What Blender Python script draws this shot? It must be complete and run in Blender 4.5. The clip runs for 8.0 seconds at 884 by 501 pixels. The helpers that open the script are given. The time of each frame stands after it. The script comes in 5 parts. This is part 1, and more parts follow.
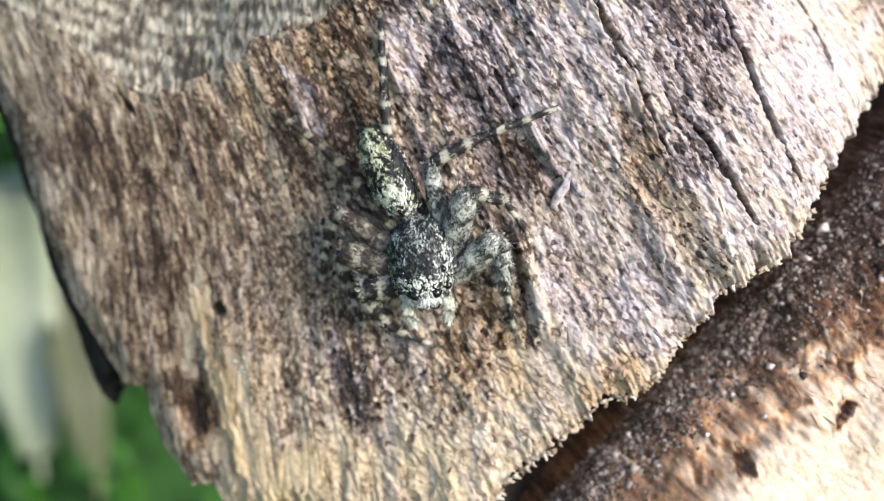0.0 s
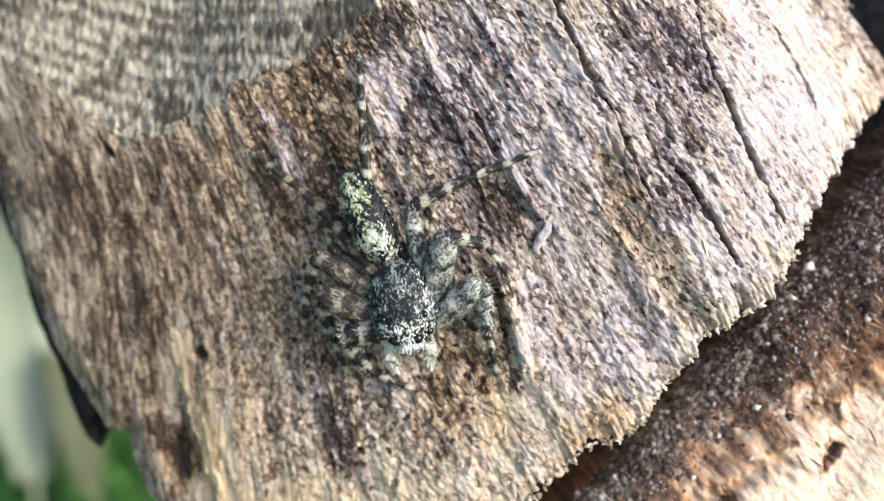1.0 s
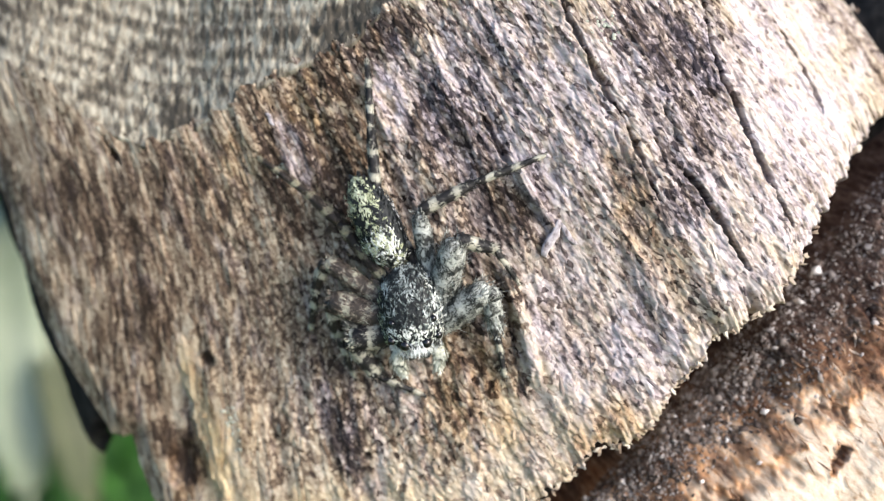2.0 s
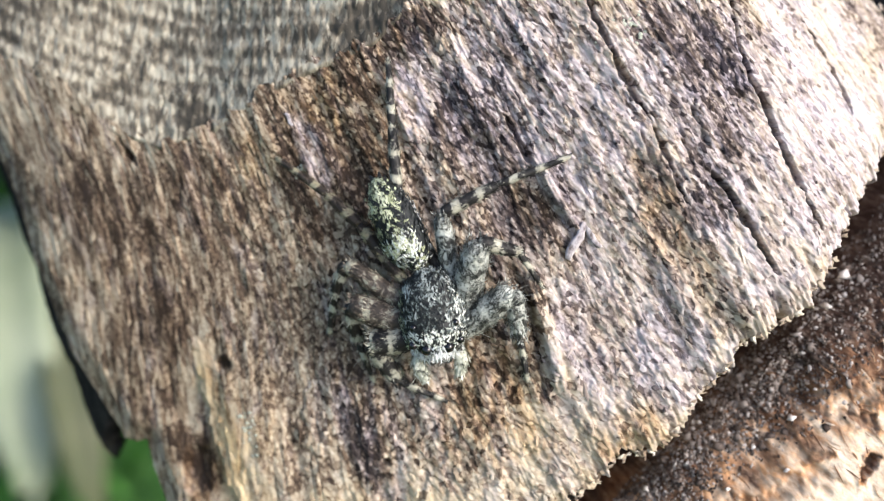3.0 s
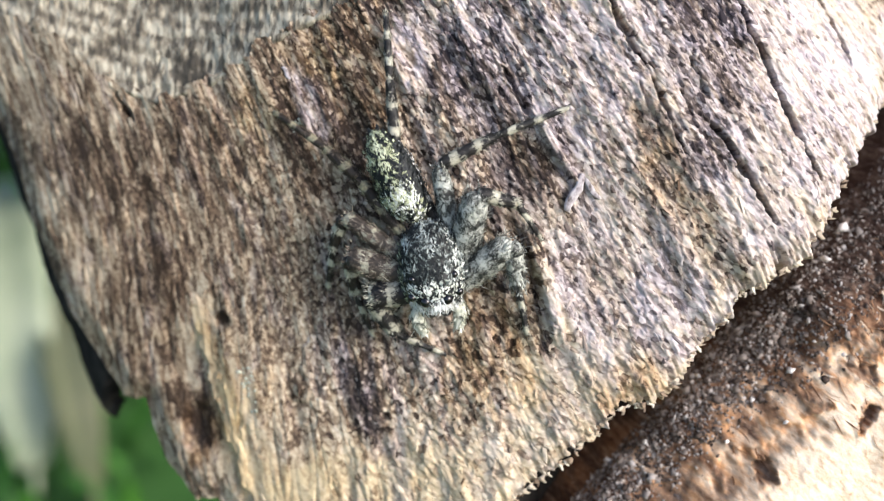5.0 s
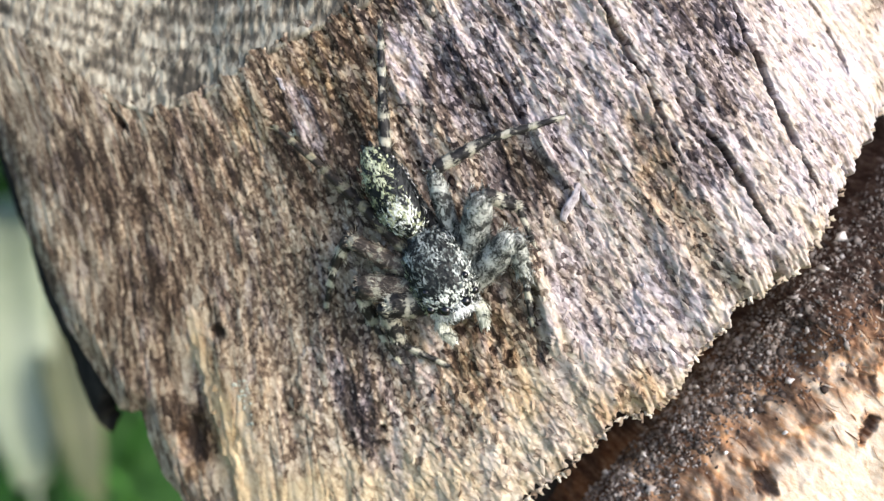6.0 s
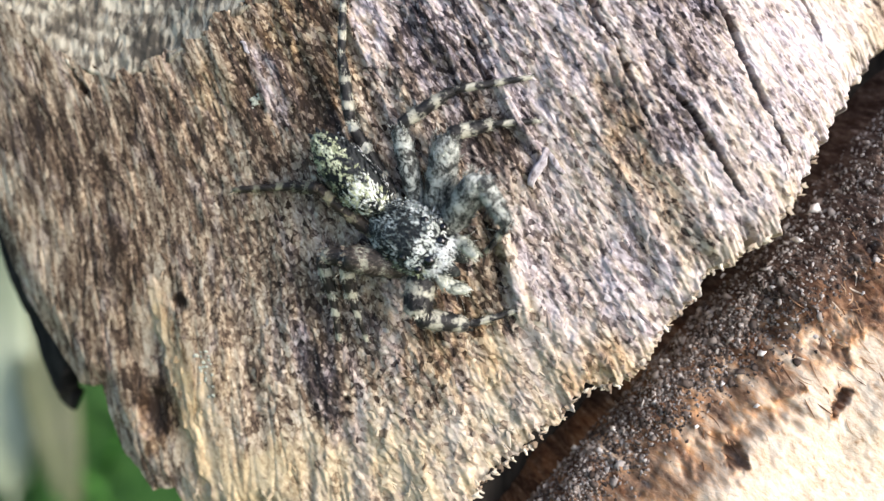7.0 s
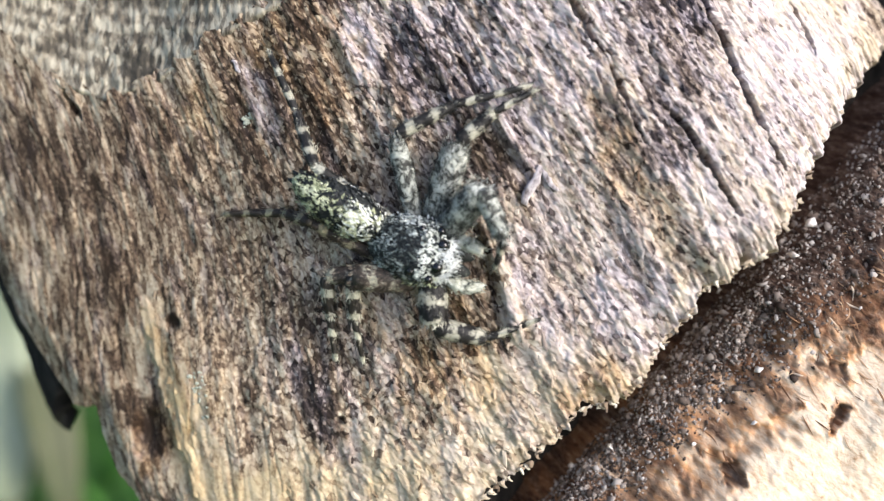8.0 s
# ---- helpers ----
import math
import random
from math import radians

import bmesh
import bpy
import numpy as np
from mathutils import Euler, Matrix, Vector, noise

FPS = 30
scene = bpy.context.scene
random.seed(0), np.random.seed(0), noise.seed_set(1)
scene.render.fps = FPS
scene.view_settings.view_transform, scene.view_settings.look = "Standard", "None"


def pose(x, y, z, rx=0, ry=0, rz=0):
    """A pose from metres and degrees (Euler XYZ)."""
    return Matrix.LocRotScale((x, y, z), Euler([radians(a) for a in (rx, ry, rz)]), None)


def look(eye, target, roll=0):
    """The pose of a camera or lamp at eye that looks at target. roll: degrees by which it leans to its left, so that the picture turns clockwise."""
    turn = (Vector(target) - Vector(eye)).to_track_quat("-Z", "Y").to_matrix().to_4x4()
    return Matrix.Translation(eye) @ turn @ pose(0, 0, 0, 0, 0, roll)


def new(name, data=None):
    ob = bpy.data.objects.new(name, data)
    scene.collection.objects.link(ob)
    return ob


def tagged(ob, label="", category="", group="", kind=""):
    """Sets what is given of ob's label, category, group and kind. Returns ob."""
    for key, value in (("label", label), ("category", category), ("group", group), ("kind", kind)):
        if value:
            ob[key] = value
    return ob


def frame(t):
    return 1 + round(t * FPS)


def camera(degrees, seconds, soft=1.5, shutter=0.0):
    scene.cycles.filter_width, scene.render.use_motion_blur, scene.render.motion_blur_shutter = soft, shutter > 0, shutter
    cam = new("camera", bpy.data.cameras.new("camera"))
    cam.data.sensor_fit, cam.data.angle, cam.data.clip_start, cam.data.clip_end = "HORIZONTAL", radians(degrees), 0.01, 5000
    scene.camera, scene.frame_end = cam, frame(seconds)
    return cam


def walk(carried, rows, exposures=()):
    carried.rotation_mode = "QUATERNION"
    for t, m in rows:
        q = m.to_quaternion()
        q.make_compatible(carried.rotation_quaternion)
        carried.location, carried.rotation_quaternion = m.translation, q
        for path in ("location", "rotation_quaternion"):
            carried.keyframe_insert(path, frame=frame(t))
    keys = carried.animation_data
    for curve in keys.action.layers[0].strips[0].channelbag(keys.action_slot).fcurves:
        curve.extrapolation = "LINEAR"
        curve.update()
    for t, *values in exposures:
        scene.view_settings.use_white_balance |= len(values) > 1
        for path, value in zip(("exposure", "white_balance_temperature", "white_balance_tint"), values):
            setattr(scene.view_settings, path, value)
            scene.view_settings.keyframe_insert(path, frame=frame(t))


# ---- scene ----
# A jumping spider on a weathered log end, seen from a hand's width. Plan sizes in millimetres, laid out on the
# log's face (u across, v up, w out of the wood) and set into the world by STAGE.
MM = 0.001
STAGE = pose(0, 0, 0.10, 60)

# ---- camera ----
cam = camera(36, 8.0, soft=1.3)
cam.data.dof.use_dof = True
cam.data.dof.focus_distance = 0.0633
cam.data.dof.aperture_fstop = 33
PATH = [
    (0.0, -0.10, -0.93, 67.44, -0.94, 0.41, 0.68),
    (0.2, 0.97, 0.28, 67.21, -0.14, 0.53, 0.30),
    (0.3, 0.58, 0.85, 67.07, -0.19, 0.39, 0.22),
    (0.5, -0.16, 1.15, 66.95, -0.05, 0.88, 0.21),
    (0.7, 0.46, 0.57, 66.92, -0.17, 0.15, 0.31),
    (0.8, 0.55, -0.23, 66.69, -0.24, 0.33, 0.36),
    (1.0, 0.83, 0.68, 66.90, -0.49, 0.45, 0.16),
    (1.2, -0.42, -0.89, 67.09, 0.07, 0.27, 0.33),
    (1.3, -0.40, -0.63, 67.10, 0.22, 0.18, 0.37),
    (1.5, 0.50, -1.13, 67.12, 0.04, 0.45, 0.34),
    (1.7, -0.01, 0.02, 67.29, -0.09, 0.23, 0.10),
    (2.8, -0.06, 0.84, 66.16, -0.05, -0.19, 0.13),
    (3.0, -0.92, 0.46, 65.61, -0.01, 0.18, 0.20),
    (3.2, -1.02, 0.91, 65.74, 0.21, -0.35, 0.03),
    (3.3, -0.56, -0.03, 65.36, 0.13, -0.42, 0.13),
    (3.5, -0.00, -0.00, 64.99, -0.02, 0.01, -0.01),
    (3.7, -0.68, -0.09, 65.53, -0.01, -0.11, 0.10),
    (3.8, -0.28, 0.07, 65.69, -0.01, 0.01, -0.00),
    (4.0, -1.13, 0.74, 66.63, -0.81, 0.45, -0.06),
    (4.2, -1.18, -0.60, 66.11, -1.00, -0.15, 0.12),
    (5.3, -0.95, -1.40, 65.16, -0.66, 0.10, -0.05),
    (5.5, -1.15, -2.58, 65.30, -0.66, 0.02, 0.19),
    (5.7, -0.41, -2.71, 64.83, 0.03, 0.13, 0.07),
    (5.8, -0.24, -2.04, 65.06, 0.21, 0.23, -0.04),
    (6.0, -0.65, -1.37, 65.18, 0.07, 0.18, -0.27),
    (6.2, -0.59, -2.34, 64.91, 0.19, 0.12, -0.13),
    (6.3, -0.32, -2.36, 64.65, 0.53, 0.11, -0.13),
    (6.5, -0.32, -2.07, 64.72, 0.23, 0.06, -0.24),
    (6.7, -0.65, -1.72, 64.66, 0.18, -0.27, -0.36),
    (6.8, -0.62, -2.51, 64.70, 0.04, -0.42, -0.22),
    (7.0, 0.55, -3.98, 63.86, 1.02, -0.19, 0.12),
    (7.2, 1.74, -2.68, 63.74, 0.22, -0.52, -0.32),
    (7.3, 2.04, -2.49, 63.67, 0.41, -0.33, -0.41),
    (7.5, 0.70, -2.48, 63.87, 0.62, -0.61, -0.49),
    (7.7, 0.68, -3.14, 63.74, 0.45, -0.74, -0.36),
    (7.8, 0.96, -3.37, 63.49, 0.55, -0.48, -0.37),
    (8.0, 0.89, -3.30, 63.46, 1.20, -0.14, -0.39),
]
walk(cam, [(t, STAGE @ pose(x * MM, y * MM, z * MM, a, b, c)) for t, x, y, z, a, b, c in PATH],
     exposures=[(0.0, 0.91, 6200, 12), (8.0, 0.91, 6200, 12)])

# ---- light: bright hazy daylight from the side ----
SUN_WAY = Vector((0.70, -0.48, 0.53)).normalized()
world = bpy.data.worlds.new("sky")
scene.world = world
world.use_nodes = True
sky = world.node_tree.nodes.new("ShaderNodeTexSky")
sky.sky_type, sky.sun_disc = "NISHITA", False
sky.sun_elevation, sky.sun_rotation = math.asin(SUN_WAY.z), math.atan2(SUN_WAY.x, SUN_WAY.y)
sky.air_density, sky.dust_density = 1.0, 3.0
world.node_tree.links.new(sky.outputs[0], world.node_tree.nodes["Background"].inputs[0])
world.node_tree.nodes["Background"].inputs[1].default_value = 0.14
sun = new("sun", bpy.data.lights.new("sun", "SUN"))
sun.data.energy, sun.data.angle, sun.data.color = 2.0, radians(28), (1.0, 0.97, 0.93)
sun.matrix_world = look(SUN_WAY, (0, 0, 0))


# ---- materials ----
class Nodes:
    """A node material under construction."""

    def __init__(self, name, roughness=0.8, specular=0.3):
        self.mat = bpy.data.materials.new(name)
        self.mat.use_nodes = True
        self.tree = self.mat.node_tree
        self.bsdf = self.tree.nodes["Principled BSDF"]
        self.bsdf.inputs["Roughness"].default_value = roughness
        self.bsdf.inputs["Specular IOR Level"].default_value = specular

    def put(self, socket, value):
        if isinstance(value, bpy.types.NodeSocket):
            self.tree.links.new(value, socket)
        elif isinstance(value, (tuple, list)) and len(value) == 3 and socket.type == "RGBA":
            socket.default_value = (*value, 1)
        else:
            socket.default_value = value

    def attr(self, name, out="Fac"):
        n = self.tree.nodes.new("ShaderNodeAttribute")
        n.attribute_name = name
        return n.outputs[out]

    def coords(self):
        return self.tree.nodes.new("ShaderNodeTexCoord").outputs["Object"]

    def island(self):
        return self.tree.nodes.new("ShaderNodeNewGeometry").outputs["Random Per Island"]

    def chance(self):
        return self.tree.nodes.new("ShaderNodeObjectInfo").outputs["Random"]

    def scaled(self, vector, by):
        n = self.tree.nodes.new("ShaderNodeVectorMath")
        n.operation = "MULTIPLY"
        self.put(n.inputs[0], vector)
        n.inputs[1].default_value = by
        return n.outputs[0]

    def noise(self, vector, scale, detail=3.0, rough=0.6, warp=0.0):
        n = self.tree.nodes.new("ShaderNodeTexNoise")
        self.put(n.inputs["Vector"], vector)
        n.inputs["Scale"].default_value = scale
        n.inputs["Detail"].default_value = detail
        n.inputs["Roughness"].default_value = rough
        n.inputs["Distortion"].default_value = warp
        return n.outputs["Fac"]

    def swirl(self, vector, scale):
        n = self.tree.nodes.new("ShaderNodeTexNoise")
        self.put(n.inputs["Vector"], vector)
        n.inputs["Scale"].default_value, n.inputs["Detail"].default_value = scale, 2.0
        return n.outputs["Color"]

    def cells(self, vector, scale):
        n = self.tree.nodes.new("ShaderNodeTexVoronoi")
        self.put(n.inputs["Vector"], vector)
        n.inputs["Scale"].default_value = scale
        red = self.tree.nodes.new("ShaderNodeSeparateColor")
        self.put(red.inputs[0], n.outputs["Color"])
        return n.outputs["Distance"], red.outputs[0]

    def math(self, kind, a, b=0.0, c=0.0, clamp=False):
        n = self.tree.nodes.new("ShaderNodeMath")
        n.operation, n.use_clamp = kind, clamp
        for s, v in zip(n.inputs, (a, b, c)):
            self.put(s, v)
        return n.outputs[0]

    def band(self, value, low, high):
        n = self.tree.nodes.new("ShaderNodeMapRange")
        n.interpolation_type = "SMOOTHSTEP"
        for k, v in zip(("Value", "From Min", "From Max"), (value, low, high)):
            self.put(n.inputs[k], v)
        return n.outputs[0]

    def ramp(self, value, stops):
        n = self.tree.nodes.new("ShaderNodeValToRGB")
        self.put(n.inputs[0], value)
        while len(n.color_ramp.elements) < len(stops):
            n.color_ramp.elements.new(0.5)
        for e, (at, colour) in zip(n.color_ramp.elements, stops):
            e.position, e.color = at, (*colour, 1)
        return n.outputs[0]

    def mix(self, share, a, b, kind="MIX"):
        n = self.tree.nodes.new("ShaderNodeMix")
        n.data_type, n.blend_type = "RGBA", kind
        self.put(n.inputs[0], share)
        self.put(n.inputs[6], a)
        self.put(n.inputs[7], b)
        return n.outputs[2]

    def bump(self, height, strength, distance):
        n = self.tree.nodes.new("ShaderNodeBump")
        n.inputs["Strength"].default_value = strength
        n.inputs["Distance"].default_value = distance
        self.put(n.inputs["Height"], height)
        self.tree.links.new(n.outputs[0], self.bsdf.inputs["Normal"])

    def done(self, colour, roughness=None):
        self.put(self.bsdf.inputs["Base Color"], colour)
        if roughness is not None:
            self.put(self.bsdf.inputs["Roughness"], roughness)
        return self.mat


def wood_colour(m, grain, extra=0.0):
    """Weathered wood by its grain coordinates (mm) and the stain fields on the mesh."""
    crumbly = m.attr("crumb")
    flecks = m.noise(m.scaled(grain, (2.3, 1.0, 1)), 1.0, 3, 0.65, 0.3)
    fine = m.noise(m.scaled(grain, (9.0, 4.0, 1)), 1.0, 3, 0.65, 0.1)
    drift = m.tree.nodes.new("ShaderNodeVectorMath")
    drift.operation = "MULTIPLY_ADD"
    m.put(drift.inputs[0], m.swirl(m.scaled(grain, (1.6, 0.6, 1)), 1.0))
    drift.inputs[1].default_value = (0.32, 0.6, 0)
    m.put(drift.inputs[2], grain)
    gap, flakes = m.cells(m.scaled(drift.outputs[0], (4.9, 3.6, 1)), 1.0)
    strips = m.cells(m.scaled(drift.outputs[0], (4.4, 1.2, 1)), 1.0)[1]
    chips = m.math("ADD", m.math("MULTIPLY", flakes, crumbly), m.math("MULTIPLY", strips, m.math("SUBTRACT", 1.0, crumbly)))
    gap = m.band(gap, 0.45, 0.80)
    crumbs = m.cells(m.scaled(drift.outputs[0], (8.5, 6.4, 1)), 1.0)[1]
    broad = m.noise(m.scaled(grain, (0.45, 0.13, 1)), 1.0, 3, 0.6, 0.6)
    strand = m.noise(m.scaled(grain, (4.6, 0.32, 1)), 1.0, 3, 0.6, 0.25)
    tone = m.math("ADD", m.math("MULTIPLY", flecks, 0.25), m.math("MULTIPLY", fine, 0.12))
    tone = m.math("ADD", tone, m.math("MULTIPLY_ADD", chips, 0.25, 0.105))
    tone = m.math("ADD", tone, m.math("MULTIPLY", crumbs, 0.15))
    tone = m.math("SUBTRACT", tone, m.math("MULTIPLY", gap, 0.05))
    glint = m.math("MULTIPLY", m.band(crumbs, 0.80, 0.92), m.math("MULTIPLY_ADD", crumbly, 0.07, 0.02))
    nick = m.math("MULTIPLY", m.math("SUBTRACT", 1.0, m.band(flakes, 0.05, 0.16)), m.math("MULTIPLY_ADD", crumbly, 0.07, 0.02))
    tone = m.math("ADD", tone, m.math("SUBTRACT", glint, nick))
    tone = m.math("ADD", tone, m.math("MULTIPLY", m.math("SUBTRACT", strand, 0.5), m.math("MULTIPLY_ADD", crumbly, -0.22, 0.38)))
    tone = m.math("ADD", tone, m.math("MULTIPLY", m.math("SUBTRACT", broad, 0.5), 0.48))
    streak = m.noise(m.scaled(grain, (1.25, 0.07, 1)), 1.0, 4, 0.65, 0.3)
    tone = m.math("ADD", tone, m.math("MULTIPLY", m.math("SUBTRACT", streak, 0.5), 0.36))
    # pale wood, bleached or with sunlight painted in, is lighter and less varied
    even = m.math("MULTIPLY", m.math("SUBTRACT", 0.645, tone), m.math("MULTIPLY", m.attr("pale"), 0.40))
    tone = m.math("ADD", m.math("ADD", tone, even), m.math("MULTIPLY", m.attr("pale"), 0.10))
    tone = m.math("SUBTRACT", tone, m.math("MULTIPLY", m.attr("stain"), 0.17))
    tone = m.math("ADD", tone, extra)
    brown = m.ramp(tone, [(0.26, (0.040, 0.029, 0.022)), (0.41, (0.15, 0.108, 0.076)), (0.52, (0.33, 0.264, 0.188)),
                          (0.64, (0.475, 0.402, 0.298)), (0.84, (0.60, 0.538, 0.42))])
    grey = m.ramp(tone, [(0.26, (0.038, 0.033, 0.040)), (0.41, (0.145, 0.126, 0.140)), (0.52, (0.33, 0.287, 0.312)),
                         (0.64, (0.49, 0.440, 0.462)), (0.84, (0.62, 0.58, 0.575))])
    patch = m.noise(m.scaled(grain, (0.9, 0.22, 1)), 1.0, 3, 0.6, 0.6)
    share = m.math("ADD", m.band(patch, 0.40, 0.66), m.math("MULTIPLY", m.attr("lilac"), 0.55), clamp=True)
    colour = m.mix(m.math("MULTIPLY_ADD", share, 0.42, m.math("MULTIPLY", m.math("MULTIPLY", m.attr("lilac"), m.band(flecks, 0.36, 0.60)), 0.5), clamp=True), brown, grey)
    rusty = m.math("MULTIPLY", m.attr("rust"), m.band(m.noise(m.scaled(grain, (1.7, 0.5, 1)), 1.0, 3, 0.6), 0.36, 0.62))
    colour = m.mix(rusty, colour, m.mix(1.0, colour, (0.94, 0.80, 0.65), "MULTIPLY"))
    ochre = m.math("MULTIPLY", m.attr("ochre"), m.band(flecks, 0.38, 0.62))
    colour = m.mix(m.math("MULTIPLY", ochre, 0.6), colour, m.mix(1.0, colour, (0.93, 0.84, 0.59), "MULTIPLY"))
    colour = m.mix(m.math("MULTIPLY", m.attr("cream"), 0.75), colour, m.mix(1.0, colour, (1.0, 0.93, 0.73), "MULTIPLY"))
    cream = m.math("MULTIPLY", m.math("SUBTRACT", m.attr("pale"), m.attr("lilac"), clamp=True), m.band(m.noise(m.scaled(grain, (0.8, 0.35, 1)), 1.0, 4, 0.65), 0.30, 0.60))
    colour = m.mix(m.math("MULTIPLY", cream, 0.6), colour, m.mix(1.0, colour, (1.0, 0.97, 0.91), "MULTIPLY"))
    return colour, tone


def wood_material():
    m = Nodes("weathered_wood", 1.0, 0.05)
    colour, tone = wood_colour(m, m.attr("grain", "Vector"))
    m.bump(m.noise(m.scaled(m.attr("grain", "Vector"), (9, 5, 1)), 1.0, 3, 0.7), 0.4, 0.00003)
    return m.done(colour)


def fibre_material():
    m = Nodes("wood_fibres", 1.0, 0.05)
    r = m.math("MULTIPLY", m.math("SUBTRACT", m.island(), 0.5), 0.16)
    colour, tone = wood_colour(m, m.attr("grain", "Vector"), r)
    return m.done(colour)


def sawn_material():
    m = Nodes("sawn_end_grain", 1.0, 0.05)
    g = m.attr("grain", "Vector")
    strokes = m.noise(m.scaled(g, (3.4, 1.0, 1)), 1.0, 2, 0.6, 0.2)
    rings = m.noise(m.scaled(g, (0.16, 1.3, 1)), 1.0, 2, 0.5, 0.3)
    sep = m.tree.nodes.new("ShaderNodeSeparateXYZ")
    m.put(sep.inputs[0], g)
    wob = m.noise(m.scaled(g, (0.4, 0.5, 1)), 1.0, 3, 0.6)
    rows = m.math("SINE", m.math("ADD", m.math("MULTIPLY", sep.outputs[1], 6.4), m.math("MULTIPLY", wob, 7.0)))
    patch = m.noise(m.scaled(g, (0.4, 0.5, 1)), 1.0, 3, 0.6)
    pores = m.cells(m.scaled(g, (4.4, 1.5, 1)), 1.0)[1]
    small = m.cells(m.scaled(g, (6.5, 3.2, 1)), 1.0)[1]
    tone = m.math("ADD", m.math("MULTIPLY_ADD", strokes, 0.20, 0.04), m.math("MULTIPLY", rings, 0.26))
    tone = m.math("ADD", tone, m.math("MULTIPLY", pores, 0.34))
    tone = m.math("ADD", tone, m.math("MULTIPLY", small, 0.17))
    tone = m.math("ADD", tone, m.math("MULTIPLY", rows, 0.075))
    tone = m.math("ADD", tone, m.math("MULTIPLY", m.math("SUBTRACT", patch, 0.5), 0.22))
    tone = m.math("SUBTRACT", tone, m.math("MULTIPLY", m.attr("stain"), 0.22))
    colour = m.ramp(tone, [(0.28, (0.075, 0.066, 0.052)), (0.42, (0.165, 0.143, 0.108)), (0.54, (0.28, 0.25, 0.188)),
                           (0.70, (0.43, 0.395, 0.305))])
    m.bump(m.noise(m.scaled(g, (12, 5, 1)), 1.0, 2, 0.6), 0.5, 0.00006)
    return m.done(colour)


def core_material():
    m = Nodes("dark_bark", 1.0, 0.05)
    c = m.coords()
    a = m.noise(m.scaled(c, (900, 250, 900)), 1.0, 4, 0.6)
    m.bump(a, 0.7, 0.0004)
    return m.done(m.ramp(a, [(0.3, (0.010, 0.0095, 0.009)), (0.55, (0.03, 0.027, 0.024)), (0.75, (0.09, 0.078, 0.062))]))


def rotten_material():
    m = Nodes("rotten_wood", 1.0, 0.08)
    g = m.attr("grain", "Vector")
    a = m.noise(m.scaled(g, (1.5, 0.8, 1)), 1.0, 4, 0.68, 0.5)
    b = m.noise(m.scaled(g, (5.0, 3.0, 1)), 1.0, 3, 0.65, 0.5)
    tone = m.math("ADD", m.math("MULTIPLY", a, 0.5), m.math("MULTIPLY", b, 0.5))
    crust = m.ramp(tone, [(0.30, (0.012, 0.008, 0.008)), (0.46, (0.045, 0.028, 0.022)), (0.57, (0.105, 0.073, 0.058)), (0.72, (0.34, 0.29, 0.26))])
    rust = m.ramp(tone, [(0.30, (0.04, 0.018, 0.010)), (0.45, (0.135, 0.068, 0.038)), (0.57, (0.23, 0.135, 0.082)), (0.72, (0.46, 0.34, 0.24))])
    fibre = m.noise(m.scaled(g, (3.4, 0.8, 1)), 1.0, 3, 0.6, 0.6)
    bare_tone = m.math("ADD", m.math("MULTIPLY_ADD", tone, 0.50, 0.16), m.math("MULTIPLY", fibre, 0.22))
    bare = m.ramp(bare_tone, [(0.34, (0.14, 0.06, 0.03)), (0.42, (0.44, 0.28, 0.165)), (0.49, (0.62, 0.48, 0.35)), (0.60, (0.71, 0.63, 0.51))])
    mottle = m.noise(m.scaled(g, (1.3, 1.0, 1)), 1.0, 4, 0.65, 0.8)
    colour = m.mix(m.math("MULTIPLY", m.attr("rust"), m.band(mottle, 0.30, 0.6)), crust, rust)
    colour = m.mix(m.attr("pale"), colour, bare)
    rim = m.math("MULTIPLY", m.attr("pale"), m.math("SUBTRACT", 1.0, m.attr("pale")))
    rim = m.math("MULTIPLY", rim, m.math("MULTIPLY", m.band(a, 0.38, 0.62), 4.0), clamp=True)
    colour = m.mix(rim, colour, m.mix(1.0, colour, (1.0, 0.70, 0.46), "MULTIPLY"))
    m.bump(b, 0.6, 0.00012)
    return m.done(colour)


def plain_material(name, stops, scale, stretch=(1, 1, 1), roughness=0.7, specular=0.35, by="noise", bump=0.0):
    m = Nodes(name, roughness, specular)
    n = m.noise(m.scaled(m.coords(), stretch), scale, 3, 0.6)
    v = n if by == "noise" else m.math("ADD", m.math("MULTIPLY", n, 0.4), m.math("MULTIPLY", m.island() if by == "island" else m.chance(), 0.6))
    if bump:
        m.bump(n, 0.5, bump)
    return m.done(m.ramp(v, stops))


def spider_body_material():
    """Black cuticle under dark, white and yellowish scales."""
    m = Nodes("spider_cuticle", 0.55, 0.4)
    n = m.noise(m.coords(), 2600, 3, 0.65, 0.6)
    return m.done(m.ramp(n, [(0.45, (0.009, 0.011, 0.011)), (0.62, (0.024, 0.028, 0.026)), (0.76, (0.10, 0.105, 0.085))]))


def scale_material(name, dark, pale, tint, lump=1500, top=(0.66, 0.68, 0.60), each=0.08):
    """Mottled scales: black to tint to top by patches of 1 / lump metres, a little by each scale."""
    m = Nodes(name, 0.6, 0.35)
    patch = m.noise(m.coords(), lump, 3, 0.6, 1.0)
    r = m.math("ADD", m.math("MULTIPLY_ADD", m.island(), each, -0.5 * each), patch)
    return m.done(m.ramp(r, [(dark, (0.012, 0.015, 0.016)), (0.6 * dark + 0.4 * pale, (0.05, 0.058, 0.054)), (pale, tint), (pale + 0.10, top)]))


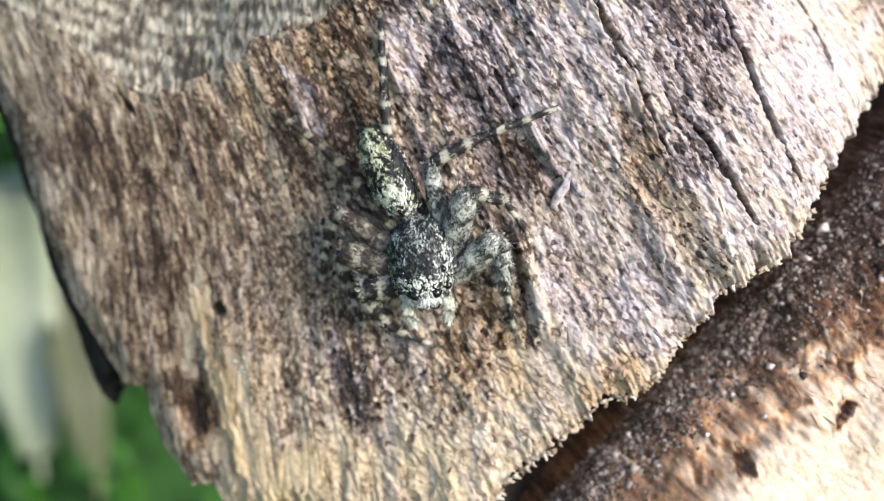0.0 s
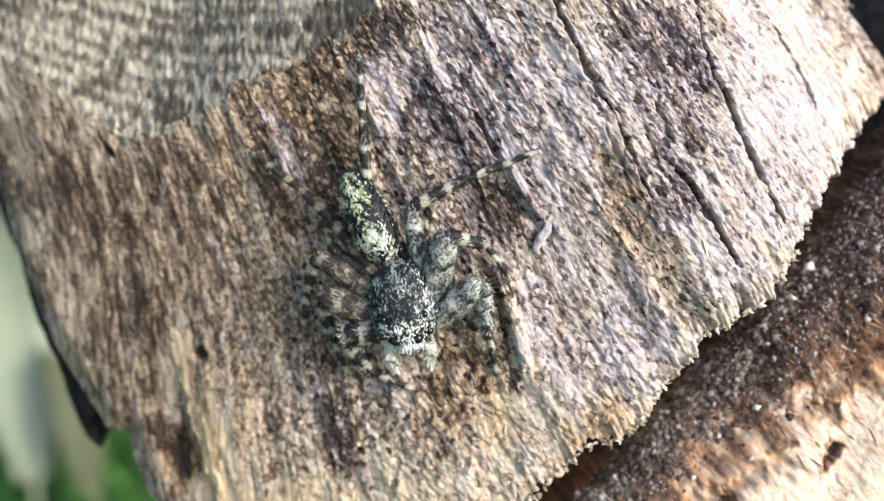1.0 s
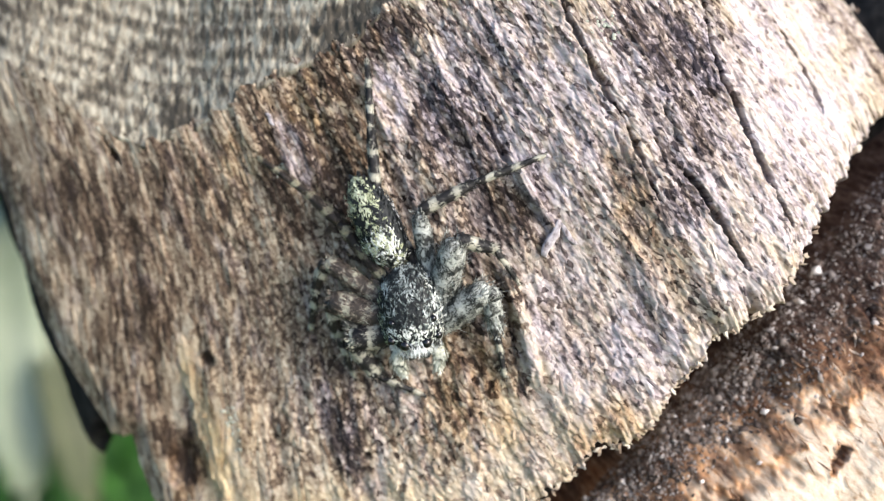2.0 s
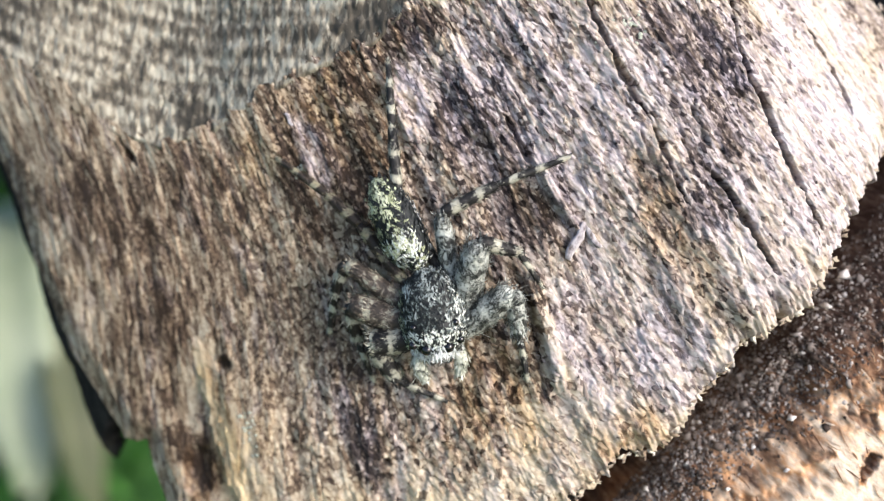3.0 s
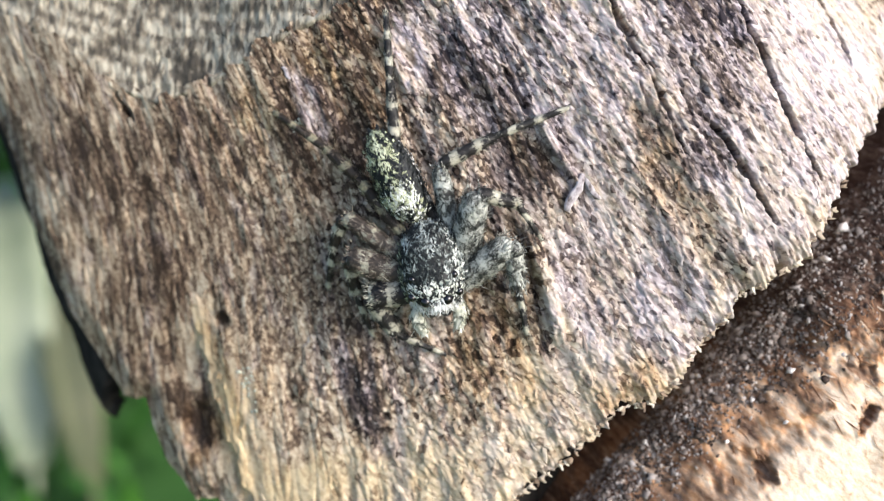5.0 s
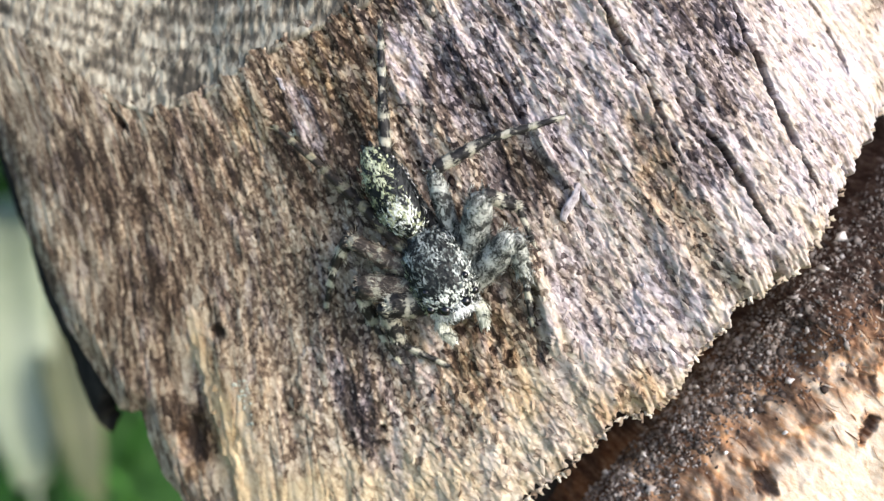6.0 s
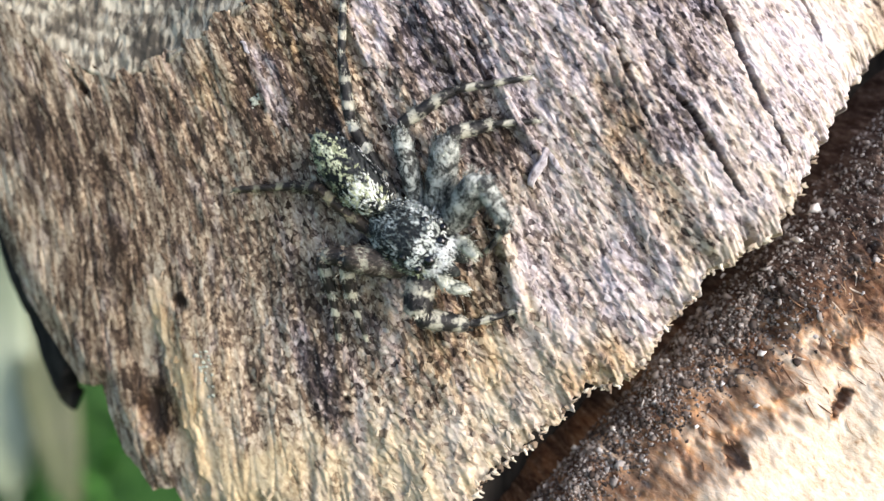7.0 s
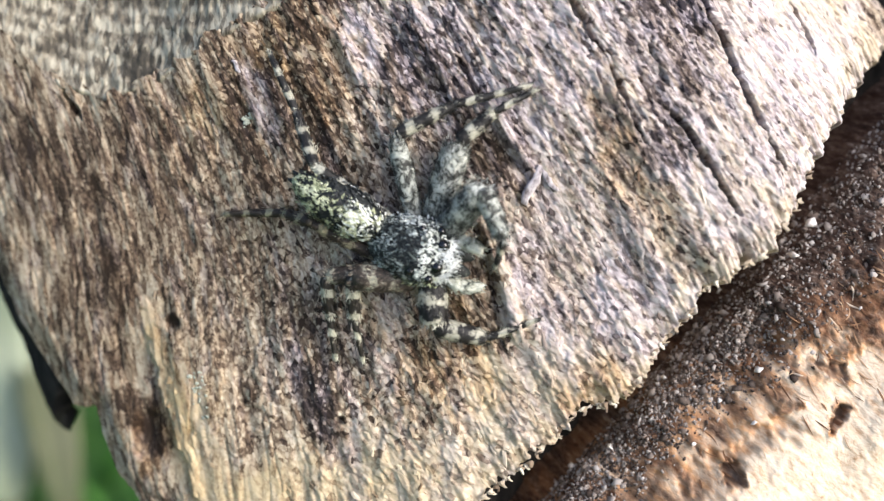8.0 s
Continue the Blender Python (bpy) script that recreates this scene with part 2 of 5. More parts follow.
def leg_material(name, pale, clear, rings=0.26, hair=0.06, dark=(0.016, 0.015, 0.014)):
    """Dark and pale rings along a leg; clear: how much of it is dark."""
    m = Nodes(name, 0.6, 0.35)
    c = m.coords()
    sep = m.tree.nodes.new("ShaderNodeSeparateXYZ")
    m.put(sep.inputs[0], c)
    wob = m.noise(c, 1500, 2, 0.6)
    ring = m.math("SINE", m.math("ADD", m.math("MULTIPLY", sep.outputs[0], 5200.0), m.math("MULTIPLY", wob, 6.0)))
    v = m.math("ADD", m.math("MULTIPLY", ring, rings), m.noise(c, 2600, 3, 0.65, 1.2))
    v = m.math("ADD", v, m.math("MULTIPLY", m.island(), hair))
    return m.done(m.ramp(v, [(clear - 0.10, dark), (clear, tuple(2.6 * x for x in dark)), (clear + 0.13, pale), (clear + 0.34, tuple(1.45 * x for x in pale))]))


WOOD, FIBRE, SAWN, CORE, ROTTEN = wood_material(), fibre_material(), sawn_material(), core_material(), rotten_material()
SPLINTER = plain_material("torn_fibres", [(0.2, (0.22, 0.16, 0.11)), (0.5, (0.44, 0.37, 0.28)), (0.8, (0.64, 0.58, 0.48))], 900, (1, 1, 0.2), 0.8, 0.25, "chance")
RUST_FIBRE = plain_material("rusty_fibre", [(0.25, (0.12, 0.062, 0.036)), (0.5, (0.25, 0.145, 0.085)), (0.68, (0.44, 0.31, 0.20)), (0.85, (0.64, 0.55, 0.45))], 900, roughness=1.0, specular=0.05, by="island")
GRIT = plain_material("pale_grit", [(0.24, (0.045, 0.034, 0.029)), (0.46, (0.13, 0.104, 0.09)), (0.66, (0.27, 0.235, 0.21)), (0.86, (0.46, 0.43, 0.41))], 700, roughness=1.0, specular=0.03, by="island")
PALE_GRAIN = plain_material("pale_grain", [(0.2, (0.50, 0.45, 0.42)), (0.8, (0.80, 0.76, 0.72))], 900, roughness=0.5, by="chance")
FLAKE = plain_material("pale_flake", [(0.32, (0.12, 0.10, 0.10)), (0.46, (0.32, 0.29, 0.295)), (0.62, (0.50, 0.465, 0.47))], 4500, (0.5, 1, 1), roughness=1.0, specular=0.05, bump=0.00002)
LICHEN = plain_material("green_lichen", [(0.3, (0.24, 0.26, 0.20)), (0.7, (0.52, 0.55, 0.46))], 1500, roughness=0.9)
CUTICLE = spider_body_material()
SCALES_HEAD = scale_material("head_scales", 0.46, 0.55, (0.18, 0.21, 0.195), 1350, (0.50, 0.54, 0.51), 0.06)
SCALES_TAIL = scale_material("abdomen_scales", 0.44, 0.50, (0.32, 0.35, 0.19), 1500, (0.60, 0.63, 0.44), 0.06)
SCALES_WHITE = scale_material("white_scales", 0.34, 0.41, (0.46, 0.49, 0.42), 1700, (0.76, 0.79, 0.74))
SCALES_DARK = scale_material("dark_scales", 0.60, 0.74, (0.16, 0.165, 0.16), 1300, (0.3, 0.3, 0.28))
SCALES_FACE = scale_material("face_hairs", 0.38, 0.45, (0.36, 0.38, 0.36), 1700, (0.76, 0.78, 0.77), 0.14)
PALP = scale_material("palp_hairs", 0.36, 0.45, (0.30, 0.31, 0.24), 1700, (0.60, 0.61, 0.52), 0.12)
LEG_BLACK = leg_material("black_ringed_leg", (0.33, 0.33, 0.28), 0.55, 0.28)
LEG = leg_material("ringed_leg", (0.32, 0.31, 0.245), 0.51, 0.22)
# for R2 and R3: the shadow they stand in is painted into this skin
LEG_SHADED = leg_material("shaded_ringed_leg", (0.33, 0.32, 0.24), 0.56, 0.12, 0.05, (0.050, 0.040, 0.031))
LEG_BANDED = leg_material("banded_leg", (0.36, 0.35, 0.27), 0.52, 0.27, 0.06, (0.026, 0.022, 0.017))
LEG_OLIVE = leg_material("olive_ringed_leg", (0.26, 0.235, 0.15), 0.56, 0.22, 0.06, (0.034, 0.026, 0.019))
LEG_GREY = leg_material("hairy_grey_leg", (0.40, 0.415, 0.37), 0.475, 0.05, 0.06, (0.024, 0.025, 0.022))
EYE = Nodes("eye", 0.08, 0.6).done((0.006, 0.006, 0.007))
GROUND = plain_material("soil_and_moss", [(0.3, (0.014, 0.045, 0.008)), (0.5, (0.026, 0.085, 0.012)), (0.7, (0.05, 0.13, 0.022))], 30, roughness=0.95, bump=0.01)
GRASS = plain_material("grass_blades", [(0.1, (0.024, 0.09, 0.008)), (0.5, (0.038, 0.14, 0.012)), (0.9, (0.07, 0.21, 0.024))], 40, roughness=0.5, by="island")
LEAF = plain_material("broad_leaf", [(0.2, (0.032, 0.13, 0.012)), (0.8, (0.07, 0.22, 0.026))], 60, roughness=0.4, by="chance")
STRAW = plain_material("brown_dry_leaf", [(0.3, (0.10, 0.12, 0.05)), (0.7, (0.20, 0.20, 0.11))], 80, roughness=0.8)
DRY = plain_material("dry_pale_leaf", [(0.3, (0.28, 0.33, 0.20)), (0.7, (0.42, 0.46, 0.31))], 80, roughness=0.6)


# ---- shaping helpers ----
TABLE = np.random.RandomState(5).rand(256, 256)


def field(x, y, seed=0):
    """Smooth noise, 0 to 1, on arrays of coordinates; one lump is about one unit."""
    x, y = x + 17.3 * seed, y + 31.7 * seed
    i, j = np.floor(x).astype(int), np.floor(y).astype(int)
    f, g = x - i, y - j
    f, g = f * f * (3 - 2 * f), g * g * (3 - 2 * g)
    a, b = TABLE[i % 256, j % 256], TABLE[(i + 1) % 256, j % 256]
    c, d = TABLE[i % 256, (j + 1) % 256], TABLE[(i + 1) % 256, (j + 1) % 256]
    return (a * (1 - f) + b * f) * (1 - g) + (c * (1 - f) + d * f) * g


def layered(x, y, seed=0, octaves=3):
    out, size, total = 0, 1.0, 0
    for k in range(octaves):
        out, total = out + size * field(x * 2**k, y * 2**k, seed + k), total + size
        size *= 0.55
    return out / total


def chips(x, y, seed=0):
    """Heights of tilted flat chips, about one unit across, each at its own level: -0.7 to 0.7."""
    x, y = x + 0.7 * (field(x * 0.9, y * 0.9, seed + 3) - 0.5), y + 0.7 * (field(x * 0.9, y * 0.9, seed + 5) - 0.5)
    i, j = np.floor(x).astype(int), np.floor(y).astype(int)
    best, high = np.full(np.shape(x), 1e9), np.zeros(np.shape(x))
    for a in (-1, 0, 1):
        for b in (-1, 0, 1):
            p, q = i + a, j + b
            r = [TABLE[(p * 7 + k * 61 + seed) % 256, (q * 11 + k * 37 + 2 * seed) % 256] for k in range(5)]
            dx, dy = x - p - 0.1 - 0.8 * r[0], y - q - 0.1 - 0.8 * r[1]
            far = dx * dx + dy * dy
            closer = far < best
            best = np.where(closer, far, best)
            high = np.where(closer, r[2] - 0.5 + 0.9 * (dx * (r[3] - 0.5) + dy * (r[4] - 0.5)), high)
    return high


def smooth(x, low, high):
    x = np.clip((x - low) / (high - low), 0, 1)
    return x * x * (3 - 2 * x)


def near_line(u, v, line):
    """Distance to a polyline, and the share of its length at the nearest point."""
    best, share = np.full(np.shape(u), 1e9), np.zeros(np.shape(u))
    for k, ((a, b), (c, d)) in enumerate(zip(line, line[1:])):
        t = np.clip(((u - a) * (c - a) + (v - b) * (d - b)) / ((c - a) ** 2 + (d - b) ** 2), 0, 1)
        far = np.hypot(u - a - t * (c - a), v - b - t * (d - b))
        closer = far < best
        best, share = np.where(closer, far, best), np.where(closer, (k + t) / (len(line) - 1), share)
    return best, share


def inside(u, v, ring):
    """Whether points lie inside a closed outline."""
    odd = np.zeros(np.shape(u), bool)
    for (a, b), (c, d) in zip(ring, ring[1:] + ring[:1]):
        cross = (b > v) != (d > v)
        odd ^= cross & (u < a + (v - b) / (d - b if d != b else 1e-9) * (c - a))
    return odd


def sheet_mesh(name, place, keep, fields, material, parent, label=""):
    """A mesh from a grid of places (rows, columns, 3) in mm; quads with a corner off keep are left out."""
    rows, cols = keep.shape
    idx = np.arange(rows * cols).reshape(rows, cols)
    quads = np.stack([idx[:-1, :-1], idx[:-1, 1:], idx[1:, 1:], idx[1:, :-1]], -1).reshape(-1, 4)
    quads = quads[keep.ravel()[quads].all(1)]
    used = np.unique(quads)
    remap = np.zeros(rows * cols, int)
    remap[used] = np.arange(len(used))
    me = bpy.data.meshes.new(name)
    me.vertices.add(len(used))
    me.vertices.foreach_set("co", (place.reshape(-1, 3)[used] * MM).astype(np.float32).ravel())
    me.loops.add(quads.size)
    me.loops.foreach_set("vertex_index", remap[quads].ravel().astype(np.int32))
    me.polygons.add(len(quads))
    me.polygons.foreach_set("loop_start", np.arange(0, quads.size, 4, dtype=np.int32))
    me.polygons.foreach_set("use_smooth", np.ones(len(quads), bool))
    me.update(calc_edges=True)
    add_fields(me, {k: f.reshape(rows * cols, -1)[used] for k, f in fields.items()})
    me.materials.append(material)
    return under(new(name, me), parent, label)


def add_fields(me, fields):
    for key, values in fields.items():
        wide = values.ndim > 1 and values.shape[1] == 3
        layer = me.attributes.new(key, "FLOAT_VECTOR" if wide else "FLOAT", "POINT")
        layer.data.foreach_set("vector" if wide else "value", values.astype(np.float32).ravel())


def under(ob, parent, label=""):
    ob.parent = parent
    return tagged(ob, label=label)


def soup_mesh(name, verts, faces, material, parent=None, label="", flat=True, fields=None):
    """A mesh from arrays of places in mm and of faces."""
    me = bpy.data.meshes.new(name)
    me.from_pydata((np.asarray(verts, float) * MM).tolist(), [], np.asarray(faces).tolist() if isinstance(faces, np.ndarray) else faces)
    me.polygons.foreach_set("use_smooth", np.full(len(me.polygons), not flat))
    if fields:
        add_fields(me, fields)
    me.materials.append(material)
    ob = new(name, me)
    return under(ob, parent, label) if parent else tagged(ob, label=label)


def thing(name, m, label, category, group="", kind=""):
    ob = new(name)
    ob.empty_display_size = 0.005
    ob.matrix_world = m
    return tagged(ob, label, category, group, kind)


# ---- the form of the weathered log ----
FAN_U, FAN_V = -69.5, 139.0      # where the grain lines would meet
PROFILE = [(-34, -15), (-28, -10.5), (-24, -7.6), (-19, -5.2), (-15, -3.7), (-10, -2.2), (-5, -0.6), (0, 0.9), (5, 2.1), 
           (9, 3.0), (12, 3.5), (16, 3.2), (20, 1.9), (28, -3.0), (36, -9)]
FINE_U = np.linspace(-36, 38, 1481)
FINE_W = np.interp(FINE_U, *np.array(PROFILE, float).T)
FINE_W = np.convolve(np.pad(FINE_W, 40, mode="edge"), np.hanning(81) / np.hanning(81).sum(), "valid")
BROKEN = [
    (27.6, 13.0), (25.9, 10.9), (23.5, 8.4), (21.3, 6.1), (19.3, 3.6), (18.5, 2.4), (17.1, -0.05), (15.4, -2.38), (14.05, -3.05),
    (12.64, -4.08), (12.03, -5.2), (10.71, -6.73), (9.89, -8.16), (8.87, -8.98), (7.35, -9.39), (6.54, -10.22), (5.12, -11.87),
    (2.98, -13.56), (0.41, -17.64), (-3.1, -20.5),
]
FLANK = [
    (-5.6, -18.6), (-6.8, -16.3), (-8.0, -15.6), (-9.4, -16.1), (-12.3, -16.0), (-12.9, -15.0), (-14.1, -14.85), (-15.8, -13.05), (-16.51, -11.04), (-16.82, -9.7), (-18.14, -9.69), (-19.6, -7.5),
    (-21.7, -4.0), (-23.2, -0.2), (-23.99, 2.78), (-25.84, 7.21), (-35.0, 17.5), (-38.0, 24.7), (27.0, 24.0),
]
OUTLINE = BROKEN + FLANK
SAW_LINE = [
    (-34.91, 15.4), (-25.76, 10.92), (-21.68, 9.29), (-20.14, 8.16), (-17.87, 6.51), (-15.4, 5.68), (-12.61, 6.41), (-9.58, 8.14),
    (-7.29, 9.24), (-4.5, 10.22), (-2.35, 12.24), (0.0, 15.3), (3.03, 20.18), (5.99, 25.98),
]
CRACKS = [  # line, half width, depth
    ([(5.08, 12.81), (5.8, 11.2), (6.82, 9.16), (8.04, 7.03), (8.66, 5.8)], 0.2, 1.0),
    ([(8.66, 5.8), (9.47, 3.97), (10.08, 2.65)], 0.1, 0.6),
    ([(12.35, 12.9), (12.51, 11.62), (12.79, 10.0), (13.16, 8.68), (14.06, 6.85), (14.81, 5.02), (15.93, 2.68), (16.54, 1.25)], 0.17, 0.9),
    ([(11.25, 4.16), (12.16, 2.74), (13.07, 1.52), (14.19, -0.61)], 0.24, 1.3),
    ([(16.38, 11.82), (17.05, 10.73), (17.85, 9.35), (18.69, 7.13)], 0.08, 0.5),
    ([(2.35, -0.31), (3.06, -2.25), (3.47, -4.29), (3.78, -6.54)], 0.16, 0.45), ([(1.75, 6.8), (2.62, 5.3), (3.0, 4.5)], 0.17, 0.7),
    ([(10.3, 7.4), (11.0, 5.3)], 0.12, 0.4), ([(8.0, 6.0), (8.9, 3.6)], 0.09, 0.35), ([(9.9, 5.6), (10.6, 3.9)], 0.09, 0.4), ([(-0.61, 8.37), (1.22, 5.3), (2.24, 2.45)], 0.07, 0.2),
    ([(-17.77, 6.2), (-16.74, 4.75)], 0.3, 0.9),
]
RIDGES = [
    ([(2.96, 5.3), (4.18, 2.96), (5.3, 1.22)], 0.24, 0.6), ([(2.96, -0.61), (3.78, -3.06), (4.6, -6.54)], 0.45, 0.55),
    ([(-3.68, 8.18), (-2.35, 5.32)], 0.45, 0.4),
]
STAINS = [  # u, v, across, along, share: where the wood is dark
    (-4.75, -5.78, 2.2, 3.6, 0.65), (-5.3, -1.6, 1.6, 3.4, 0.35), (-4.96, -9.92, 0.9, 2.6, 0.9), (-13.95, -10.5, 0.95, 1.9, 1.5), (-12.19, -5.37, 0.45, 0.4, 1.9),
    (3.06, 2.24, 2.2, 1.8, 1.0), (-5.14, 3.7, 1.4, 2.6, 0.7), (0.51, 5.92, 2.4, 2.4, 0.65), (-3.27, 10.42, 3.2, 1.0, 0.8),
    (11.06, 9.05, 2.4, 4.0, 0.42), (10.95, 4.56, 1.0, 2.4, 0.7), (10.79, 2.24, 0.8, 0.9, 0.9), (-18.07, 2.0, 2.6, 6.0, 0.6), (-17.6, -5.0, 1.4, 4.0, 0.4), (-10.0, 0.6, 1.0, 4.5, 0.35),
    (-14.47, 3.62, 3.0, 2.6, 0.4), (-12.0, -2.8, 3.6, 5.0, 0.34), (-21.05, 1.0, 0.7, 4.0, 0.4),
    (-6.81, -2.06, 1.5, 2.0, 0.25), (-16.0, -3.0, 1.3, 2.4, 0.75), (-20.2, 2.4, 0.5, 1.6, 0.7), (-12.3, 4.3, 0.7, 1.5, 0.8), (-8.0, 3.4, 0.8, 2.6, 0.8),
    (12.0, 9.2, 0.6, 2.6, 0.9), (12.0, 5.4, 0.5, 1.8, 0.9), (-5.6, 8.6, 1.6, 1.4, 0.6),
]
PALES = [  # where it is bleached; far-right rows paint in the sunlit side's glare
    (-22.5, 7.0, 2.2, 4.0, 0.2), (-19.0, 6.0, 0.8, 2.4, 0.3),    (-3.72, -13.22, 6.0, 2.8, 0.8), (-11.57, -9.3, 1.2, 5.2, 0.8), (-9.2, -14.6, 4.2, 1.7, 1.0), (-11.3, -13.0, 0.9, 3.0, 1.0), (-18.5, -2.0, 2.0, 6.0, 0.2), (7.2, -2.4, 3.0, 4.6, 0.42), (18.18, 6.49, 4.2, 7.0, 0.95),
    (14.64, 0.5, 2.6, 4.2, 0.7), (5.0, -8.8, 4.0, 2.6, 0.9), (10.2, -4.69, 2.6, 2.4, 0.5), (1.03, -13.6, 4.0, 3.6, 1.0),
    (6.0, 7.0, 3.4, 6.0, 0.42), (2.6, 9.5, 1.6, 3.0, 0.3), (4.08, 3.16, 0.25, 2.2, 0.9), (4.7, -5.11, 0.6, 2.6, 0.8),
    (-2.66, 7.15, 0.5, 2.0, 0.45),
]
RUSTS = [
    (-4.41, 4.0, 0.3, 0.35, 1.6), (-5.54, 7.38, 3.4, 3.2, 0.7), (1.43, -4.91, 1.3, 2.6, 1.0), (0.62, -7.8, 3.0, 2.4, 0.8),
    (-14.04, -10.95, 1.6, 2.0, 0.9), (9.17, 1.83, 1.2, 4.5, 0.7), (-10.33, 3.1, 6.0, 3.5, 0.3), (7.55, -8.37, 2.0, 1.0, 0.9),
    (-16.52, -4.13, 6, 9, 0.35),
]
OCHRES = [
    (9.3, 2.9, 1.0, 2.8, 1.0), (9.0, 0.9, 0.8, 1.6, 1.0), (6.6, -2.9, 1.0, 1.2, 1.0), (7.7, -8.2, 2.0, 1.0, 0.8), (-10.6, 4.9, 1.4, 1.8, 0.7),
    (-7.0, 7.2, 1.6, 1.4, 0.8), (1.2, -7.4, 2.6, 2.2, 0.6), (11.2, -1.6, 0.6, 2.4, 0.6), (14.2, 8.2, 0.8, 2.0, 0.5), (-11.4, -8.6, 1.4, 3.4, 0.6),
]
CREAMS = [(-11.2, -12.6, 1.2, 4.6, 1.0), (-9.0, -14.6, 4.0, 1.6, 1.0), (-4.6, -13.6, 5.0, 2.6, 0.7), (-12.6, -7.6, 0.7, 3.0, 0.8), (0.5, -14.5, 4.0, 3.0, 0.5)]
LILACS = [
    (4.3, 3.1, 0.4, 2.6, 0.9), (7.5, 1.0, 2.5, 5.0, 0.5),     (0.0, 7.65, 2.0, 4.0, 0.9), (-2.7, 7.2, 0.8, 2.2, 1.2), (5.61, -4.49, 1.6, 4.0, 0.7), (12.07, 7.04, 3.0, 6.0, 0.8), (-7.23, -6.2, 3.0, 4.5, 0.15),
    (-7.62, 5.77, 0.8, 2.2, 1.2), (4.6, 7.6, 4.2, 6, 0.95), (17.0, 6.0, 5, 9, 1.0), (13.22, -1.02, 2, 3, 0.6), (-4.7, -9.8, 1.0, 3.2, 0.8), (11.5, 2.5, 2.0, 3.5, 0.9), (9.0, 9.6, 2.4, 3.0, 0.9), (8.2, -4.2, 1.6, 2.6, 0.7), (10.4, -4.6, 2.2, 3.0, 0.9), (12.3, 9.0, 1.2, 3.5, 1.2),
]


def fan_of(u, v):
    """Across the straight fan of the log's form, in mm."""
    return (u - FAN_U) / (FAN_V - v) * FAN_V + FAN_U


def grain_of(u, v):
    """Across and along the grain, in mm; below the middle the grain bends towards the upright."""
    low = np.clip(7.0 - v, 0, 11)
    bend = 0.0135 * low**2 + 0.297 * np.clip(-4.0 - v, 0, 15)
    return fan_of(u + bend * (1 - smooth(u, -6, 18)), v), -v


def grain_way(u, v):
    """The way down along the grain, in radians."""
    across = grain_of(u + 0.05, v)[0] - grain_of(u - 0.05, v)[0]
    up = grain_of(u, v + 0.05)[0] - grain_of(u, v - 0.05)[0]
    return np.arctan2(-across, up)


def face_height(u, v):
    """The log's smooth face."""
    c = fan_of(u, v)
    w = np.interp(c, FINE_U, FINE_W)
    return w + 0.8 * (layered(c * 0.16, -v * 0.05, 3) - 0.5)


def blobs(u, v, rows, seed):
    """Stains of uneven outline, drawn out along the grain."""
    out = np.zeros(np.shape(u))
    wob_u, wob_v = layered(u * 0.8, v * 0.5, seed, 4) - 0.5, layered(u * 0.8, v * 0.5, seed + 7, 4) - 0.5
    for a, b, across, along, share in rows:
        du, dv = u - a, v - b
        p, q = du * 0.91 + dv * 0.41, -du * 0.41 + dv * 0.91
        far = np.hypot((p + 1.6 * wob_u * across) / across, (q + 1.6 * wob_v * along) / along)
        out = np.maximum(out, share * (1 - smooth(far, 0.55, 1.35)))
    return out


def stain_fields(u, v):
    c, s = grain_of(u, v)
    return {"grain": np.stack([c, s, 0 * c], -1), "stain": blobs(u, v, STAINS, 11), "pale": blobs(u, v, PALES, 23),
            "rust": blobs(u, v, RUSTS, 31), "lilac": blobs(u, v, LILACS, 43) - 0.45 * smooth(-u, 2, 9),
            "ochre": blobs(u, v, OCHRES, 47), "cream": blobs(u, v, CREAMS, 49), "crumb": smooth(u, -14, -6)}


def saw_edge(u):
    return np.interp(u, *np.array(SAW_LINE).T)


